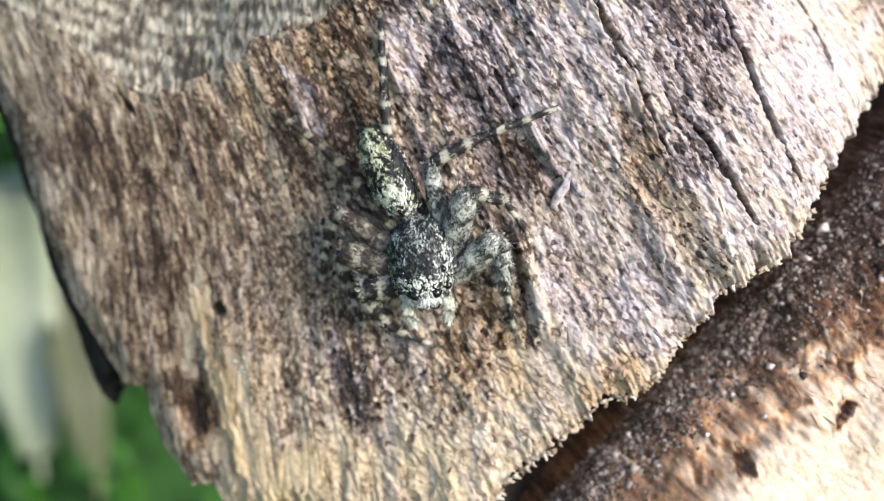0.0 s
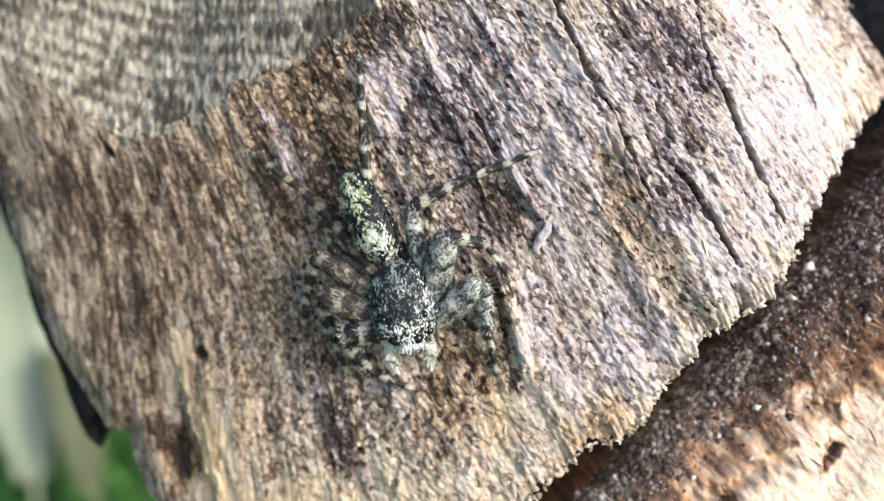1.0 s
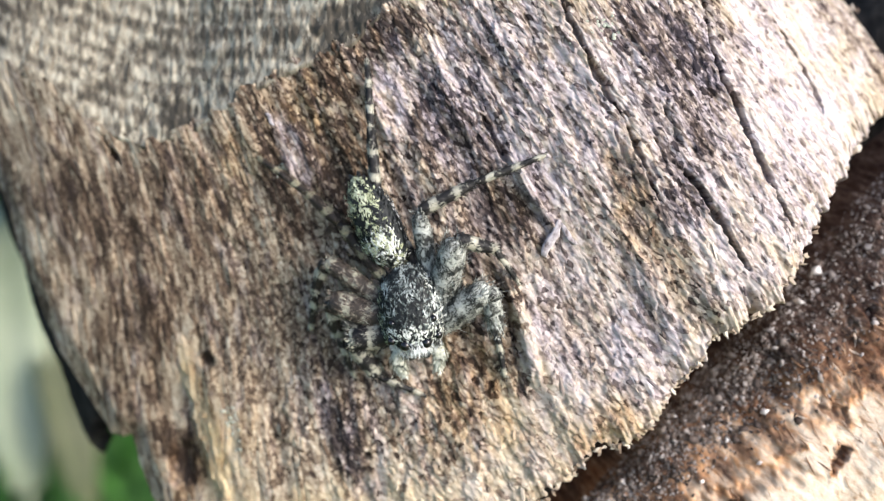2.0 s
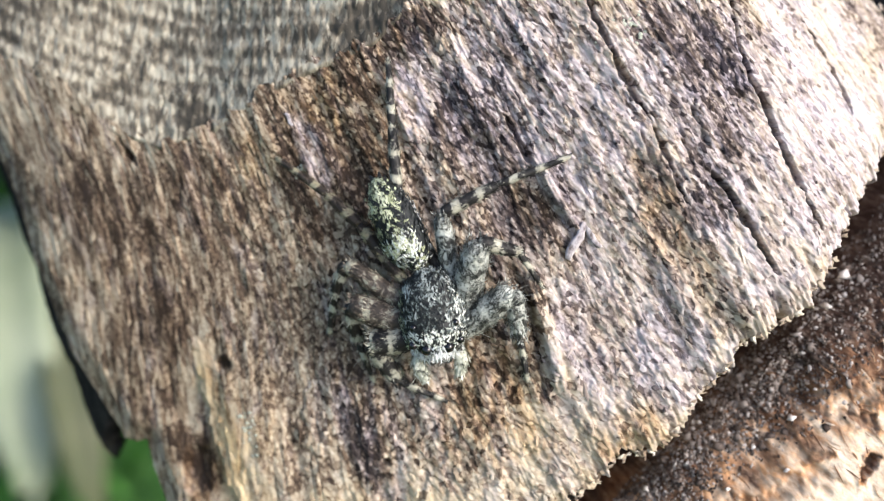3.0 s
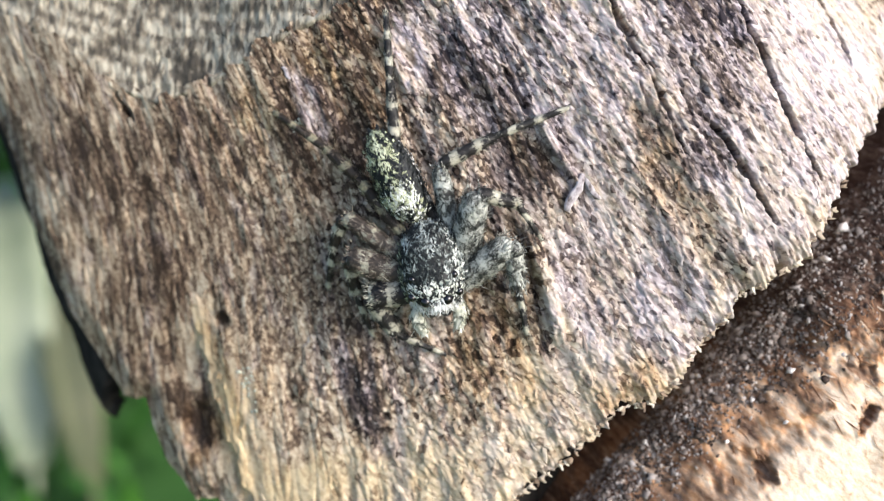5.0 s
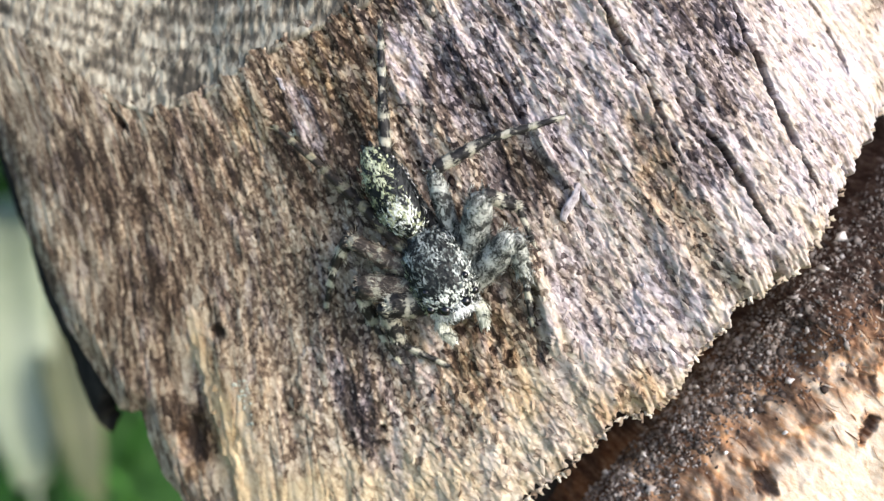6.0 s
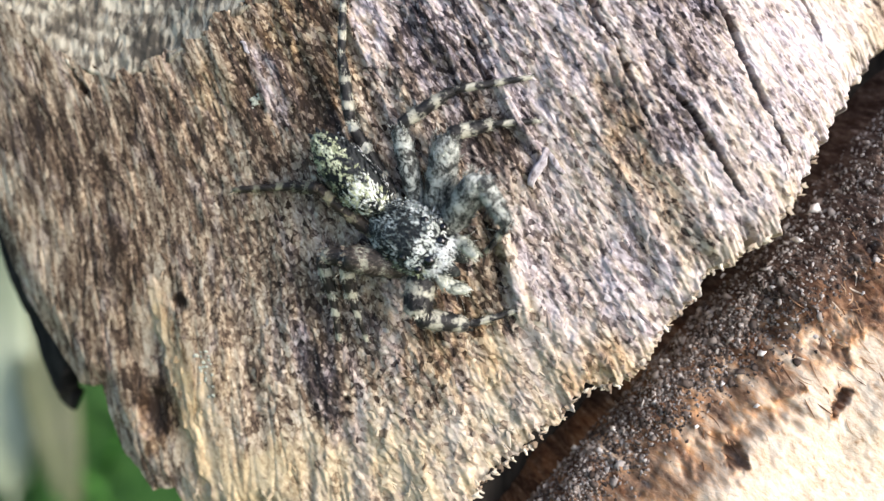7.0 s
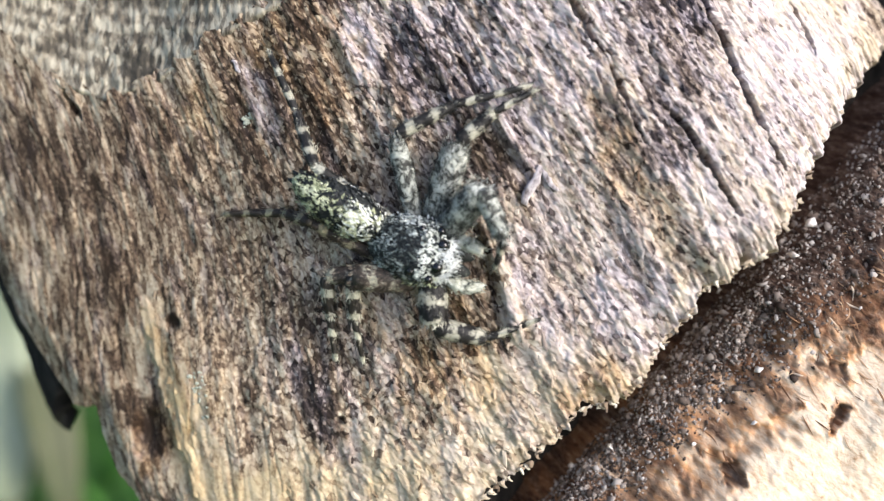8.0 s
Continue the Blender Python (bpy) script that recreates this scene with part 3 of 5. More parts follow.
def side_height(u, v):
    """The face with its fibres, ridges and cracks."""
    c, s = grain_of(u, v)
    c = c + 0.5 * (layered(c * 0.35, s * 0.09, 5) - 0.5)
    w = face_height(u, v)
    calm = (1 - 0.55 * smooth(-u, 8, 20)) * (1 - 0.5 * smooth(u + 0.3 * v, 15, 19))
    crumb = smooth(u, -9, 0)
    w = w + calm * (0.55 * (layered(c * 0.8, s * 0.13, 8, 2) - 0.5) + (0.14 + 0.08 * crumb) * (layered(c * 1.8, s * 0.7, 9, 2) - 0.5)
                    + (0.12 - 0.07 * crumb) * (field(c * 4.2, s * 0.7, 16) - 0.5)
                    + (0.04 + 0.10 * crumb) * chips(c * 2.3, s * 1.3, 14) + (0.02 + 0.09 * crumb) * chips(c * 4.6, s * 2.9, 15))
    # layers that have flaked off, with sharp torn rims
    plate = layered(c * 0.75 + 0.3 * field(c * 2.0, s * 1.2, 35), s * 0.30, 33, 4)
    w = w + calm * (0.11 * smooth(plate, 0.47, 0.50) + 0.10 * smooth(plate, 0.60, 0.63) - 0.10)
    checks = 1 - smooth(np.abs(layered(c * 0.95, s * 0.11, 27) - 0.5), 0.0, 0.030)
    w = w - 0.08 * checks * smooth(field(c * 0.4, s * 0.25, 29), 0.3, 0.6)
    for line, half, deep in CRACKS:
        far, share = near_line(u + 0.35 * (layered(u * 1.3, v * 1.1, 21) - 0.5), v + 0.2 * (field(u * 3, v * 3, 24) - 0.5), line)
        far = far + 0.16 * (field(c * 5, s * 2.6, 25) - 0.5) + 0.10 * (field(c * 9, s * 6, 26) - 0.5)
        half = half * 0.85 * (0.35 + field(v * 1.4, u * 0.0, 22)) * np.sqrt(np.clip(4 * share * (1 - share), 0.0, 1)) + 0.02
        w = w - deep * (1 - smooth(far, 0.2 * half, 1.2 * half))
    for line, half, high in RIDGES:
        far, share = near_line(u, v, line)
        w = w + high * (1 - smooth(far, 0.1, half)) * np.clip(6 * share * (1 - share), 0, 1)
    # a bleached layer lies over the darker flank and ends in a low ledge
    ledge = np.interp(v, [-16.5, -14.5, -11.2, -8.2, -5.9, -3.5], [-10.4, -11.05, -12.1, -13.0, -13.6, -14.4]) + 0.8 * (layered(v * 1.3, u * 0.4, 53, 4) - 0.5)
    w = w + 0.5 * (smooth(u - ledge, -0.25, 0.1) - 0.5) * smooth(-v, 4.5, 7.5) * (1 - smooth(u - ledge, 2.0, 5.0))
    pit = np.hypot((u + 13.9) / 0.9, (v + 10.9) / 1.6) + 0.7 * (layered(u * 1.1, v * 1.1, 51) - 0.5)
    return w - 0.6 * (1 - smooth(pit, 0.4, 1.1)) - 0.4 * (1 - smooth(np.hypot(u + 12.2, v + 5.43), 0.15, 0.5)) - 1.4 * (1 - smooth(np.hypot(u - 7.4, v - 12.6), 0.25, 0.5)) - 0.5 * (1 - smooth(np.hypot(u + 3.9, v + 10.0), 0.12, 0.24))


def log_thing():
    log = thing("weathered_log", STAGE, "grey-brown weathered log with a sawn end and a broken lower edge", "log")
    s, c = np.meshgrid(np.arange(-17.5, 20.0, 0.066), np.arange(-33.0, 31.0, 0.058), indexing="ij")
    v = -s
    u = (c - FAN_U) / FAN_V * (FAN_V - v) + FAN_U
    w = side_height(u, v)
    # torn outline: teeth along the broken edge, gentler on the flank
    teeth = 0.9 * (layered(c * 1.0, s * 0.12, 61, 3) - 0.5) + 0.5 * (field(c * 3.2, s * 0.5, 66) - 0.5) + 0.9 * (np.abs(field(c * 3.6, s * 0.4, 67) - 0.5) - 0.2) + 0.45 * (field(c * 7, s * 0.8, 68) - 0.5)
    rough = np.where(u > -4, 1.0, 0.45)
    far = np.minimum(near_line(u, v + teeth * rough, BROKEN)[0], near_line(u, v + teeth * rough, FLANK)[0])
    within = inside(u, v + teeth * rough, OUTLINE)
    far = np.where(within, far, -far)
    w = w - 0.7 * (1 - smooth(far, 0.0, 1.7)) ** 2
    wall = far < 0
    w = np.where(wall, w - 16 * smooth(-far, 0.0, 0.5), w)
    below = v - saw_edge(u) + 0.9 * (field(c * 2.6, s * 0.3, 71) - 0.5) + 0.35 * (field(c * 0.9, s * 0.2, 72) - 0.5)
    keep = (far > -0.42) & (below < 0.30)
    marks = stain_fields(u, v)
    rim = (1 - smooth(near_line(u, v + teeth * rough, BROKEN)[0], 0.25, 1.5 + 1.2 * (layered(c * 0.6, s * 0.2, 63) - 0.5))) * smooth(u, -6, -2)
    marks["pale"] = np.maximum(marks["pale"], 0.85 * rim)
    sheet_mesh("weathered_side", np.stack([u, v, w], -1), keep, marks, WOOD, log)
    # sawn end: leans back from the edge, with saw marks and rings
    v2, u2 = np.meshgrid(np.arange(4.5, 24.0, 0.085), np.arange(-38.0, 8.0, 0.068), indexing="ij")
    edge = saw_edge(u2)
    up = v2 - edge
    ring = v2 - 0.018 * (u2 + 8) ** 2 + 0.8 * (layered(u2 * 0.25, v2 * 0.25, 76) - 0.5)
    marks = 0.14 * (field(u2 * 3.6 + 0.3 * ring, ring * 1.9, 77) - 0.5) + 0.18 * (field(u2 * 0.3, ring * 2.0, 78) - 0.5) + 0.09 * chips(u2 * 4.2, ring * 1.5, 79)
    w2 = face_height(u2, edge) - 0.02 - 0.28 * np.maximum(up, 0) + marks - 1.2 * np.maximum(-up, 0)
    spots = [(-13.6, 7.4, 0.9, 1.6, 1.5), (-4.6, 11.0, 2.4, 1.2, 1.3), (-17.9, 8.7, 1.2, 0.8, 0.8), (-9.8, 10.1, 2.6, 0.7, 0.6), (-14.4, 11.3, 4, 0.8, 0.5), (-24.0, 13.4, 4.5, 3.0, 0.7), (-19.0, 14.6, 3, 1.2, 0.5), (-9.0, 12.6, 5, 0.6, 0.4), (-16.6, 10.2, 0.5, 0.9, 0.9)]
    sawn = {"grain": np.stack([u2, ring, 0 * u2], -1), "stain": blobs(u2, v2, spots, 83)}
    sheet_mesh("sawn_end", np.stack([u2, v2, w2], -1), (up > -0.25) & inside(u2, v2, OUTLINE), sawn, SAWN, log, "greyish sawn end grain with saw marks")
    fibres(log)
    dark_flank(log)
    core(log)
    splinters(log)
    return log


def fibres(log):
    """Loose slivers of wood standing a little proud of the face."""
    rng = np.random.RandomState(3)
    n = 1700
    u, v = rng.uniform(-15, 22, n), rng.uniform(-15, 14, n)
    ok = inside(u, v, OUTLINE) & (rng.rand(n) < 0.3 + 0.7 * smooth(u, -9, 3)) & (v < saw_edge(u) - 0.2) & (near_line(u, v, OUTLINE)[0] > 0.35)
    for line, half, deep in CRACKS:
        ok &= near_line(u, v, line)[0] > 1.6 * half
    u, v = u[ok], v[ok]
    n = len(u)
    w = side_height(u, v)
    long, wide = rng.uniform(0.10, 0.34, n) * (1 + (rng.rand(n) < 0.07)), rng.uniform(0.05, 0.12, n)
    turn = grain_way(u, v) + rng.normal(0, 0.34, n)
    g = np.stack([np.cos(turn), np.sin(turn)], -1)
    x = np.stack([-g[:, 1], g[:, 0]], -1)
    tip = rng.uniform(0.0, 0.06, n)
    along, across, lift = [-0.9, -0.55, -0.5, 0.6, 0.5, 0.9, 0.0], [0, 1, -1, 0.9, -0.9, 0, 0], [-0.03, -0.02, -0.02, -0.01, -0.01, 0.0, 0.04]
    verts = np.zeros((n, 7, 3))
    for k in range(7):
        p = np.stack([u, v], -1) + g * (long * (along[k] + rng.normal(0, 0.22, n)))[:, None] + x * (wide * (across[k] + rng.normal(0, 0.35, n)))[:, None]
        verts[:, k, :2] = p
        verts[:, k, 2] = w + lift[k] + tip * (along[k] + 1) * 0.6
    tris = np.array([(0, 2, 6), (0, 6, 1), (1, 6, 3), (2, 4, 6), (3, 6, 5), (4, 5, 6)])
    faces = (tris[None] + 7 * np.arange(n)[:, None, None]).reshape(-1, 3)
    flat = verts.reshape(-1, 3)
    f = stain_fields(np.repeat(u, 7), np.repeat(v, 7))
    ob = soup_mesh("loose_fibres", flat, faces, FIBRE, log, "short loose wood fibres", fields=f)
    tagged(ob, kind="stuff")


def dark_flank(log):
    """The dark rind that shows behind the flank."""
    line = [(-31.0, 16.0), (-26.4, 6.7), (-24.6, 1.8), (-23.9, 0.3), (-22.7, -3.8), (-21.3, -7.1), (-19.9, -10.5), (-19.0, -10.9), (-17.2, -11.2)]
    ys = np.linspace(16, -10.8, 300)
    out = np.interp(-ys, [-b for a, b in line[:8]], [a for a, b in line[:8]]) + 0.35 * (layered(ys * 0.9, 0 * ys, 91) - 0.5)
    rows, cols = len(ys), 60
    k = np.linspace(0, 1, cols)
    uu = out[:, None] + k[None] * 9.0
    vv = np.repeat(ys[:, None], cols, 1)
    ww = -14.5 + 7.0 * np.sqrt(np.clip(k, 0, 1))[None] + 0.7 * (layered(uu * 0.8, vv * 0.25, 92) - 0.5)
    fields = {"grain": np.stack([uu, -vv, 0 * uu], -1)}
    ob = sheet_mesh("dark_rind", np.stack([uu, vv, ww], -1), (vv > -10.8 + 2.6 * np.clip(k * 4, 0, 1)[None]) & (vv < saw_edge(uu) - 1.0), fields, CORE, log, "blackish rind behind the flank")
    mod = ob.modifiers.new("thick", "SOLIDIFY")
    mod.thickness, mod.offset = 0.0012, -1


def core(log):
    """The body of the log behind its face, down to the ground."""
    top, foot = Vector((-7, 12, -13)), Vector((45, -112, -26))
    axis = (foot - top).normalized()
    side = axis.cross(Vector((0, 0, 1))).normalized()
    back = axis.cross(side)
    rows, cols = 60, 48
    t, a = np.meshgrid(np.linspace(0, 1, rows), np.linspace(0, 2 * np.pi, cols), indexing="ij")
    r = (11.5 + 1.2 * t) * (0.86 + 0.28 * layered(3 + 2 * np.cos(a), 6 * t + 2 * np.sin(a), 95))
    r = np.where(t < 0.02, 0.0, r)
    p = np.array(top)[None, None] + t[..., None] * np.array(foot - top) + (r * np.cos(a))[..., None] * np.array(side) + (r * np.sin(a) * 0.8)[..., None] * np.array(back)
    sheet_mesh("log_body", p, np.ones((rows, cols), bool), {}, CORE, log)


def sliver_mesh(seed):
    """A torn sliver of wood, pointing up its z, in mm."""
    rng = random.Random(seed)
    bm = bmesh.new()
    rings = []
    for k, t in enumerate((0, 0.4, 0.75, 1.0)):
        r = 0.13 * (1 - 0.62 * t)
        off = (rng.uniform(-0.05, 0.05) * k, rng.uniform(-0.05, 0.05) * k)
        rings.append([bm.verts.new(((off[0] + r * rng.uniform(0.7, 1.3) * math.cos(a)) * MM, (off[1] + 0.6 * r * math.sin(a)) * MM, t * MM)) for a in (0.3, 1.9, 3.4, 4.9)])
    for a, b in zip(rings, rings[1:]):
        for k in range(4):
            bm.faces.new((a[k], a[(k + 1) % 4], b[(k + 1) % 4], b[k]))
    bm.faces.new(rings[-1])
    me = bpy.data.meshes.new("splinter")
    bm.to_mesh(me)
    bm.free()
    me.materials.append(SPLINTER)
    return me


def splinters(log):
    """Torn splinters along the broken edge."""
    kinds, rng = [sliver_mesh(k) for k in range(7)], random.Random(9)
    edge = BROKEN[2:-1]
    for (a, b), (c, d) in zip(edge, edge[1:]):
        n = max(2, int(math.dist((a, b), (c, d)) * (4.5 if a < 17 else 1.5)))
        for k in range(n):
            t = (k + rng.random()) / n
            u, v = a + t * (c - a) - 0.1, b + t * (d - b) + 0.1
            w = float(side_height(np.array([u]), np.array([v]))[0]) - 0.35 - 1.2 * rng.random() ** 2
            ob = new("splinter", rng.choice(kinds))
            size = rng.uniform(0.12, 0.42)
            way = Vector((0.46 + rng.uniform(-0.25, 0.25), -0.88, rng.uniform(-0.35, 0.25)))
            ob.parent = log
            ob.matrix_local = Matrix.LocRotScale(Vector((u, v, w)) * MM, way.to_track_quat("Z", "Y"), (rng.uniform(0.8, 1.7), rng.uniform(0.8, 1.5), size))


# ---- the rotten log that lies behind ----
ROT_AXIS = Vector((-0.67, -0.74, 0.0)).normalized()     # towards the ground
ROT_ACROSS = Vector((0.74, -0.67, 0.0))                 # away from the weathered log
ROT_AT = Vector((13.6, -2.9, 0.0))


HOLES = [(-0.4, 7.4, 0.40, 0.55, 0.4), (1.2, 9.1, 0.55, 0.26, 1.0), (6.5, 7.2, 0.42, 0.36, 0.8), (-5.0, 5.6, 0.34, 0.30, 0.5), (2.3, 7.2, 0.4, 0.2, 0.2),
         (-2.2, 7.2, 0.7, 0.3, 0.15)]  # p, q, half sizes, depth


def rotten_holes(p, q):
    """The larger ragged holes: 1 in the hole, falling to 0 past its rim; and their depth."""
    cover, deep = np.zeros(np.shape(p)), np.zeros(np.shape(p))
    p, q = p + 1.1 * (layered(p * 1.6, q * 1.6, 122, 4) - 0.5), q + 1.3 * (layered(p * 2.2, q * 1.0, 126, 4) - 0.5)
    wob = 0.7 * (field(p * 3.5, q * 3.5, 130) - 0.5)
    for a, b, rp, rq, depth in HOLES:
        one = 1 - smooth(np.hypot((p - a) / rp, (q - b) / rq) + wob, 0.6, 2.2)
        cover, deep = np.maximum(cover, one), np.maximum(deep, depth * smooth(one, 0.3, 1.0))
    return cover, deep


def rotten_pits(p, q):
    """Ragged holes eaten into the bare wood, 0 to 1."""
    warp = 1.2 * (layered(p * 0.8, q * 0.8, 119) - 0.5)
    eaten = layered((p + warp) * 0.85, (q - warp) * 0.5, 108, 4) + 0.10 * (field(p * 4.0, q * 2.5, 110) - 0.5)
    zone = np.exp(-((q + 0.35 * np.clip(p, -8, 6) - 8.2) / 1.5) ** 2)
    return zone * smooth(eaten, 0.55, 0.70)


def rotten_place(p, q):
    """Places on the rotten log's front: p down its length, q across it from the broken edge."""
    w = 0.3 - (q - 11.0) ** 2 / 26.0
    pp, qq = p + 1.1 * (layered(p * 0.9, q * 0.9, 120) - 0.5), q + 1.1 * (layered(p * 0.9, q * 0.9, 121) - 0.5)
    w = np.where(q > 11, 0.3 - (q - 11.0) ** 2 / 34.0, np.maximum(w, -5.5 + 0.12 * q))
    calm = 1 - 0.75 * smooth(q + 0.48 * np.clip(p, -8, 5), 6.0, 8.5)
    lump = 1.5 * (layered(p * 0.22, q * 0.30, 101, 2) - 0.5) + calm * (0.55 * (layered(p * 0.9, q * 1.1, 104, 2) - 0.5) + 0.32 * (layered(pp * 2.2, qq * 1.6, 106, 2) - 0.5) + 0.15 * (field(pp * 6, qq * 4, 107) - 0.5)) + smooth(q, 3.5, 6.5) * (0.14 * (layered(pp * 1.5 + q * 0.2, qq * 0.5, 109, 3) - 0.5) + 0.08 * (field(pp * 5.2, qq * 2.4, 112) - 0.5))
    holes, deep = rotten_holes(p, q)
    lump = lump + calm * (0.10 * chips(pp * 2.2, qq * 1.7, 140) + 0.09 * chips(pp * 4.6, qq * 3.8, 141)) - 0.35 * rotten_pits(p, q) - deep + 0.25 * smooth(holes, 0.15, 0.5)
    w = w + lump
    w = w - 5.0 * smooth(0.9 - q, 0.0, 1.8) - 3.4 * (1 - smooth(q, 0.6, 2.8))
    x = ROT_AT.x + p * ROT_AXIS.x + q * ROT_ACROSS.x
    y = ROT_AT.y + p * ROT_AXIS.y + q * ROT_ACROSS.y
    return np.stack([x, y, w], -1)


def rotten_log():
    log = thing("rotten_log", STAGE, "dark brown rotten log with rusty fibres and bare pale wood", "log")
    p, q = np.meshgrid(np.arange(-22, 24, 0.10), np.arange(-7, 26, 0.10), indexing="ij")
    wob = 2.6 * (layered(p * 0.35, q * 0.35, 111, 4) - 0.5) + 2.4 * (layered(p * 1.5, q * 0.33, 113, 3) - 0.5)
    fields = {"grain": np.stack([p, q, 0 * p], -1), "pale": smooth(q + wob * 2.0 + 0.48 * np.clip(p, -8, 5), 5.8, 8.6) * (1 - 0.3 * rotten_pits(p, q)) * (1 - 0.8 * smooth(rotten_holes(p, q)[0] + 0.35 * (layered(p * 1.4, q * 0.7, 133) - 0.5), 0.10, 0.7)), "rust": smooth(q + wob * 1.6 + 0.40 * np.clip(p, -8, 5), 2.6, 5.2)}
    sheet_mesh("rotten_face", rotten_place(p, q), np.ones(p.shape, bool), fields, ROTTEN, log)
    # the rest of its girth and its length down to the ground
    t, a = np.meshgrid(np.linspace(-40, 165, 70), np.linspace(0, 2 * np.pi, 40), indexing="ij")
    r = 12.5 * (0.85 + 0.3 * layered(t * 0.08, 2 + np.cos(a), 117))
    q2, w2 = 9.5 + 1.15 * r * np.cos(a), -17.5 + r * np.sin(a)
    x = ROT_AT.x + t * ROT_AXIS.x + q2 * ROT_ACROSS.x
    y = ROT_AT.y + t * ROT_AXIS.y + q2 * ROT_ACROSS.y
    sheet_mesh("log_body", np.stack([x, y, w2], -1), np.ones(t.shape, bool), {}, CORE, log)
    rusty_fibres(log)
    grit(log)
    pale_grains(log)
    return log


def rusty_fibres(log):
    """Torn strands where the crust gives way to the bare wood."""
    rng = np.random.RandomState(14)
    n, steps = 70, 6
    near = np.array(HOLES)[rng.randint(0, len(HOLES), n)]
    p, q = near[:, 0] + rng.normal(0, 0.9, n), near[:, 1] + rng.normal(0, 0.7, n) - 0.3
    turn, long, wide = rng.normal(0.25, 0.35, n), rng.uniform(0.3, 1.1, n), rng.uniform(0.025, 0.06, n)
    curl, lift = rng.normal(0, 0.35, n), rng.uniform(0.0, 0.07, n)
    rows = []
    for k in range(steps):
        t = k / (steps - 1)
        a = turn + curl * t
        pk, qk = p + np.sin(a) * long * (t - 0.5), q + np.cos(a) * long * (t - 0.5)
        mid = rotten_place(pk, qk)
        mid[:, 2] += lift * math.sin(math.pi * min(1.0, 0.1 + t)) + 0.02
        thin = wide * (1 - 0.75 * abs(2 * t - 0.9))
        side = np.stack([np.cos(a)[:, None] * ROT_AXIS[i] - np.sin(a)[:, None] * ROT_ACROSS[i] for i in range(3)], -1)[:, 0]
        up = np.array([0, 0, 1.0]) * thin[:, None] * 0.6
        rows.append(np.stack([mid - side * thin[:, None], mid + up, mid + side * thin[:, None]], 1))
    verts = np.concatenate(rows, 1)
    quads = [(3 * k + j, 3 * k + j + 1, 3 * k + j + 4, 3 * k + j + 3) for k in range(steps - 1) for j in range(2)]
    faces = (np.array(quads)[None] + 3 * steps * np.arange(n)[:, None, None]).reshape(-1, 4)
    tagged(soup_mesh("torn_strands", verts.reshape(-1, 3), faces, RUST_FIBRE, log, "rusty torn wood strands", flat=False), kind="stuff")


def pebble(rng, n=6):
    """The corners and faces of one uneven grain of unit size."""
    bm = bmesh.new()
    bmesh.ops.create_icosphere(bm, subdivisions=1, radius=1)
    v = np.array([x.co for x in bm.verts]) * (1 + 1.3 * (rng.rand(len(bm.verts), 1) - 0.5))
    f = np.array([[x.index for x in y.verts] for y in bm.faces])
    bm.free()
    return v, f


def grit(log):
    """Crumbs and frass that lie in the hollow of the rotten log."""
    rng = np.random.RandomState(8)
    shapes = [pebble(rng) for _ in range(8)]
    v0, f0 = np.array([v for v, f in shapes]), shapes[0][1]
    n = 15000
    p, q = rng.uniform(-15, 16, n), 1.9 + np.abs(rng.normal(1.2, 1.9, n))
    ok = (rng.rand(n) < 0.30 + 0.70 * smooth(p, -4, 4)) & (q + 0.40 * np.clip(p, -8, 5) < rng.uniform(4.6, 7.4, n))
    p, q = p[ok], q[ok]
    n = len(p)
    at = rotten_place(p, q)
    size = rng.uniform(0.04, 0.125, (n, 1, 1)) * (1 + 1.3 * (rng.rand(n, 1, 1) < 0.06))
    v = v0[rng.randint(0, 8, n)] * np.stack([np.ones(n), rng.uniform(0.45, 1.0, n), rng.uniform(0.35, 0.8, n)], -1)[:, None]
    for i, j in ((0, 1), (1, 2), (0, 1)):
        turn = rng.uniform(0, 6.28, n)
        c, s = np.cos(turn)[:, None], np.sin(turn)[:, None]
        v[..., i], v[..., j] = v[..., i] * c - v[..., j] * s, v[..., i] * s + v[..., j] * c
    v = v * size + at[:, None]
    faces = (f0[None] + v0.shape[1] * np.arange(n)[:, None, None]).reshape(-1, 3)
    tagged(soup_mesh("wood_crumbs", v.reshape(-1, 3), faces, GRIT, log, "pale and dark wood crumbs", flat=False), kind="stuff")


def pale_grains(log):
    """The larger whitish grains, one by one."""
    rng = np.random.RandomState(12)
    v0, f0 = pebble(rng)
    me = bpy.data.meshes.new("pale_grain")
    me.from_pydata((v0 * MM).tolist(), [], f0.tolist())
    me.polygons.foreach_set("use_smooth", np.ones(len(f0), bool))
    me.materials.append(PALE_GRAIN)
    spots = [(20.06, 2.63, 0.24), (19.09, -0.78, 0.31), (16.07, -7.69, 0.24), (18.02, -2.24, 0.24), (13.54, -6.04, 0.16), (14.22, -9.16, 0.17), (11.88, -8.18, 0.2), (16.95, -5.26, 0.15),
             (11.1, -10.13, 0.19), (12.86, -11.2, 0.16), (20.45, 5.06, 0.15), (14.9, -3.99, 0.14), (9.16, -11.49, 0.17), (15.58, -10.13, 0.15), (12.27, -6.72, 0.15)]
    for u, v, r in spots:
        d = Vector((u, v, 0)) - ROT_AT
        p, q = d.dot(ROT_AXIS), d.dot(ROT_ACROSS)
        at = rotten_place(np.array([p]), np.array([q]))[0]
        ob = new("pale_grain", me)
        ob.parent = log
        ob.matrix_local = Matrix.LocRotScale(Vector((u, v, at[2] + 0.4 * r)) * MM, Euler((u, v, r * 9)), (r, r * 0.85, r * 0.8))


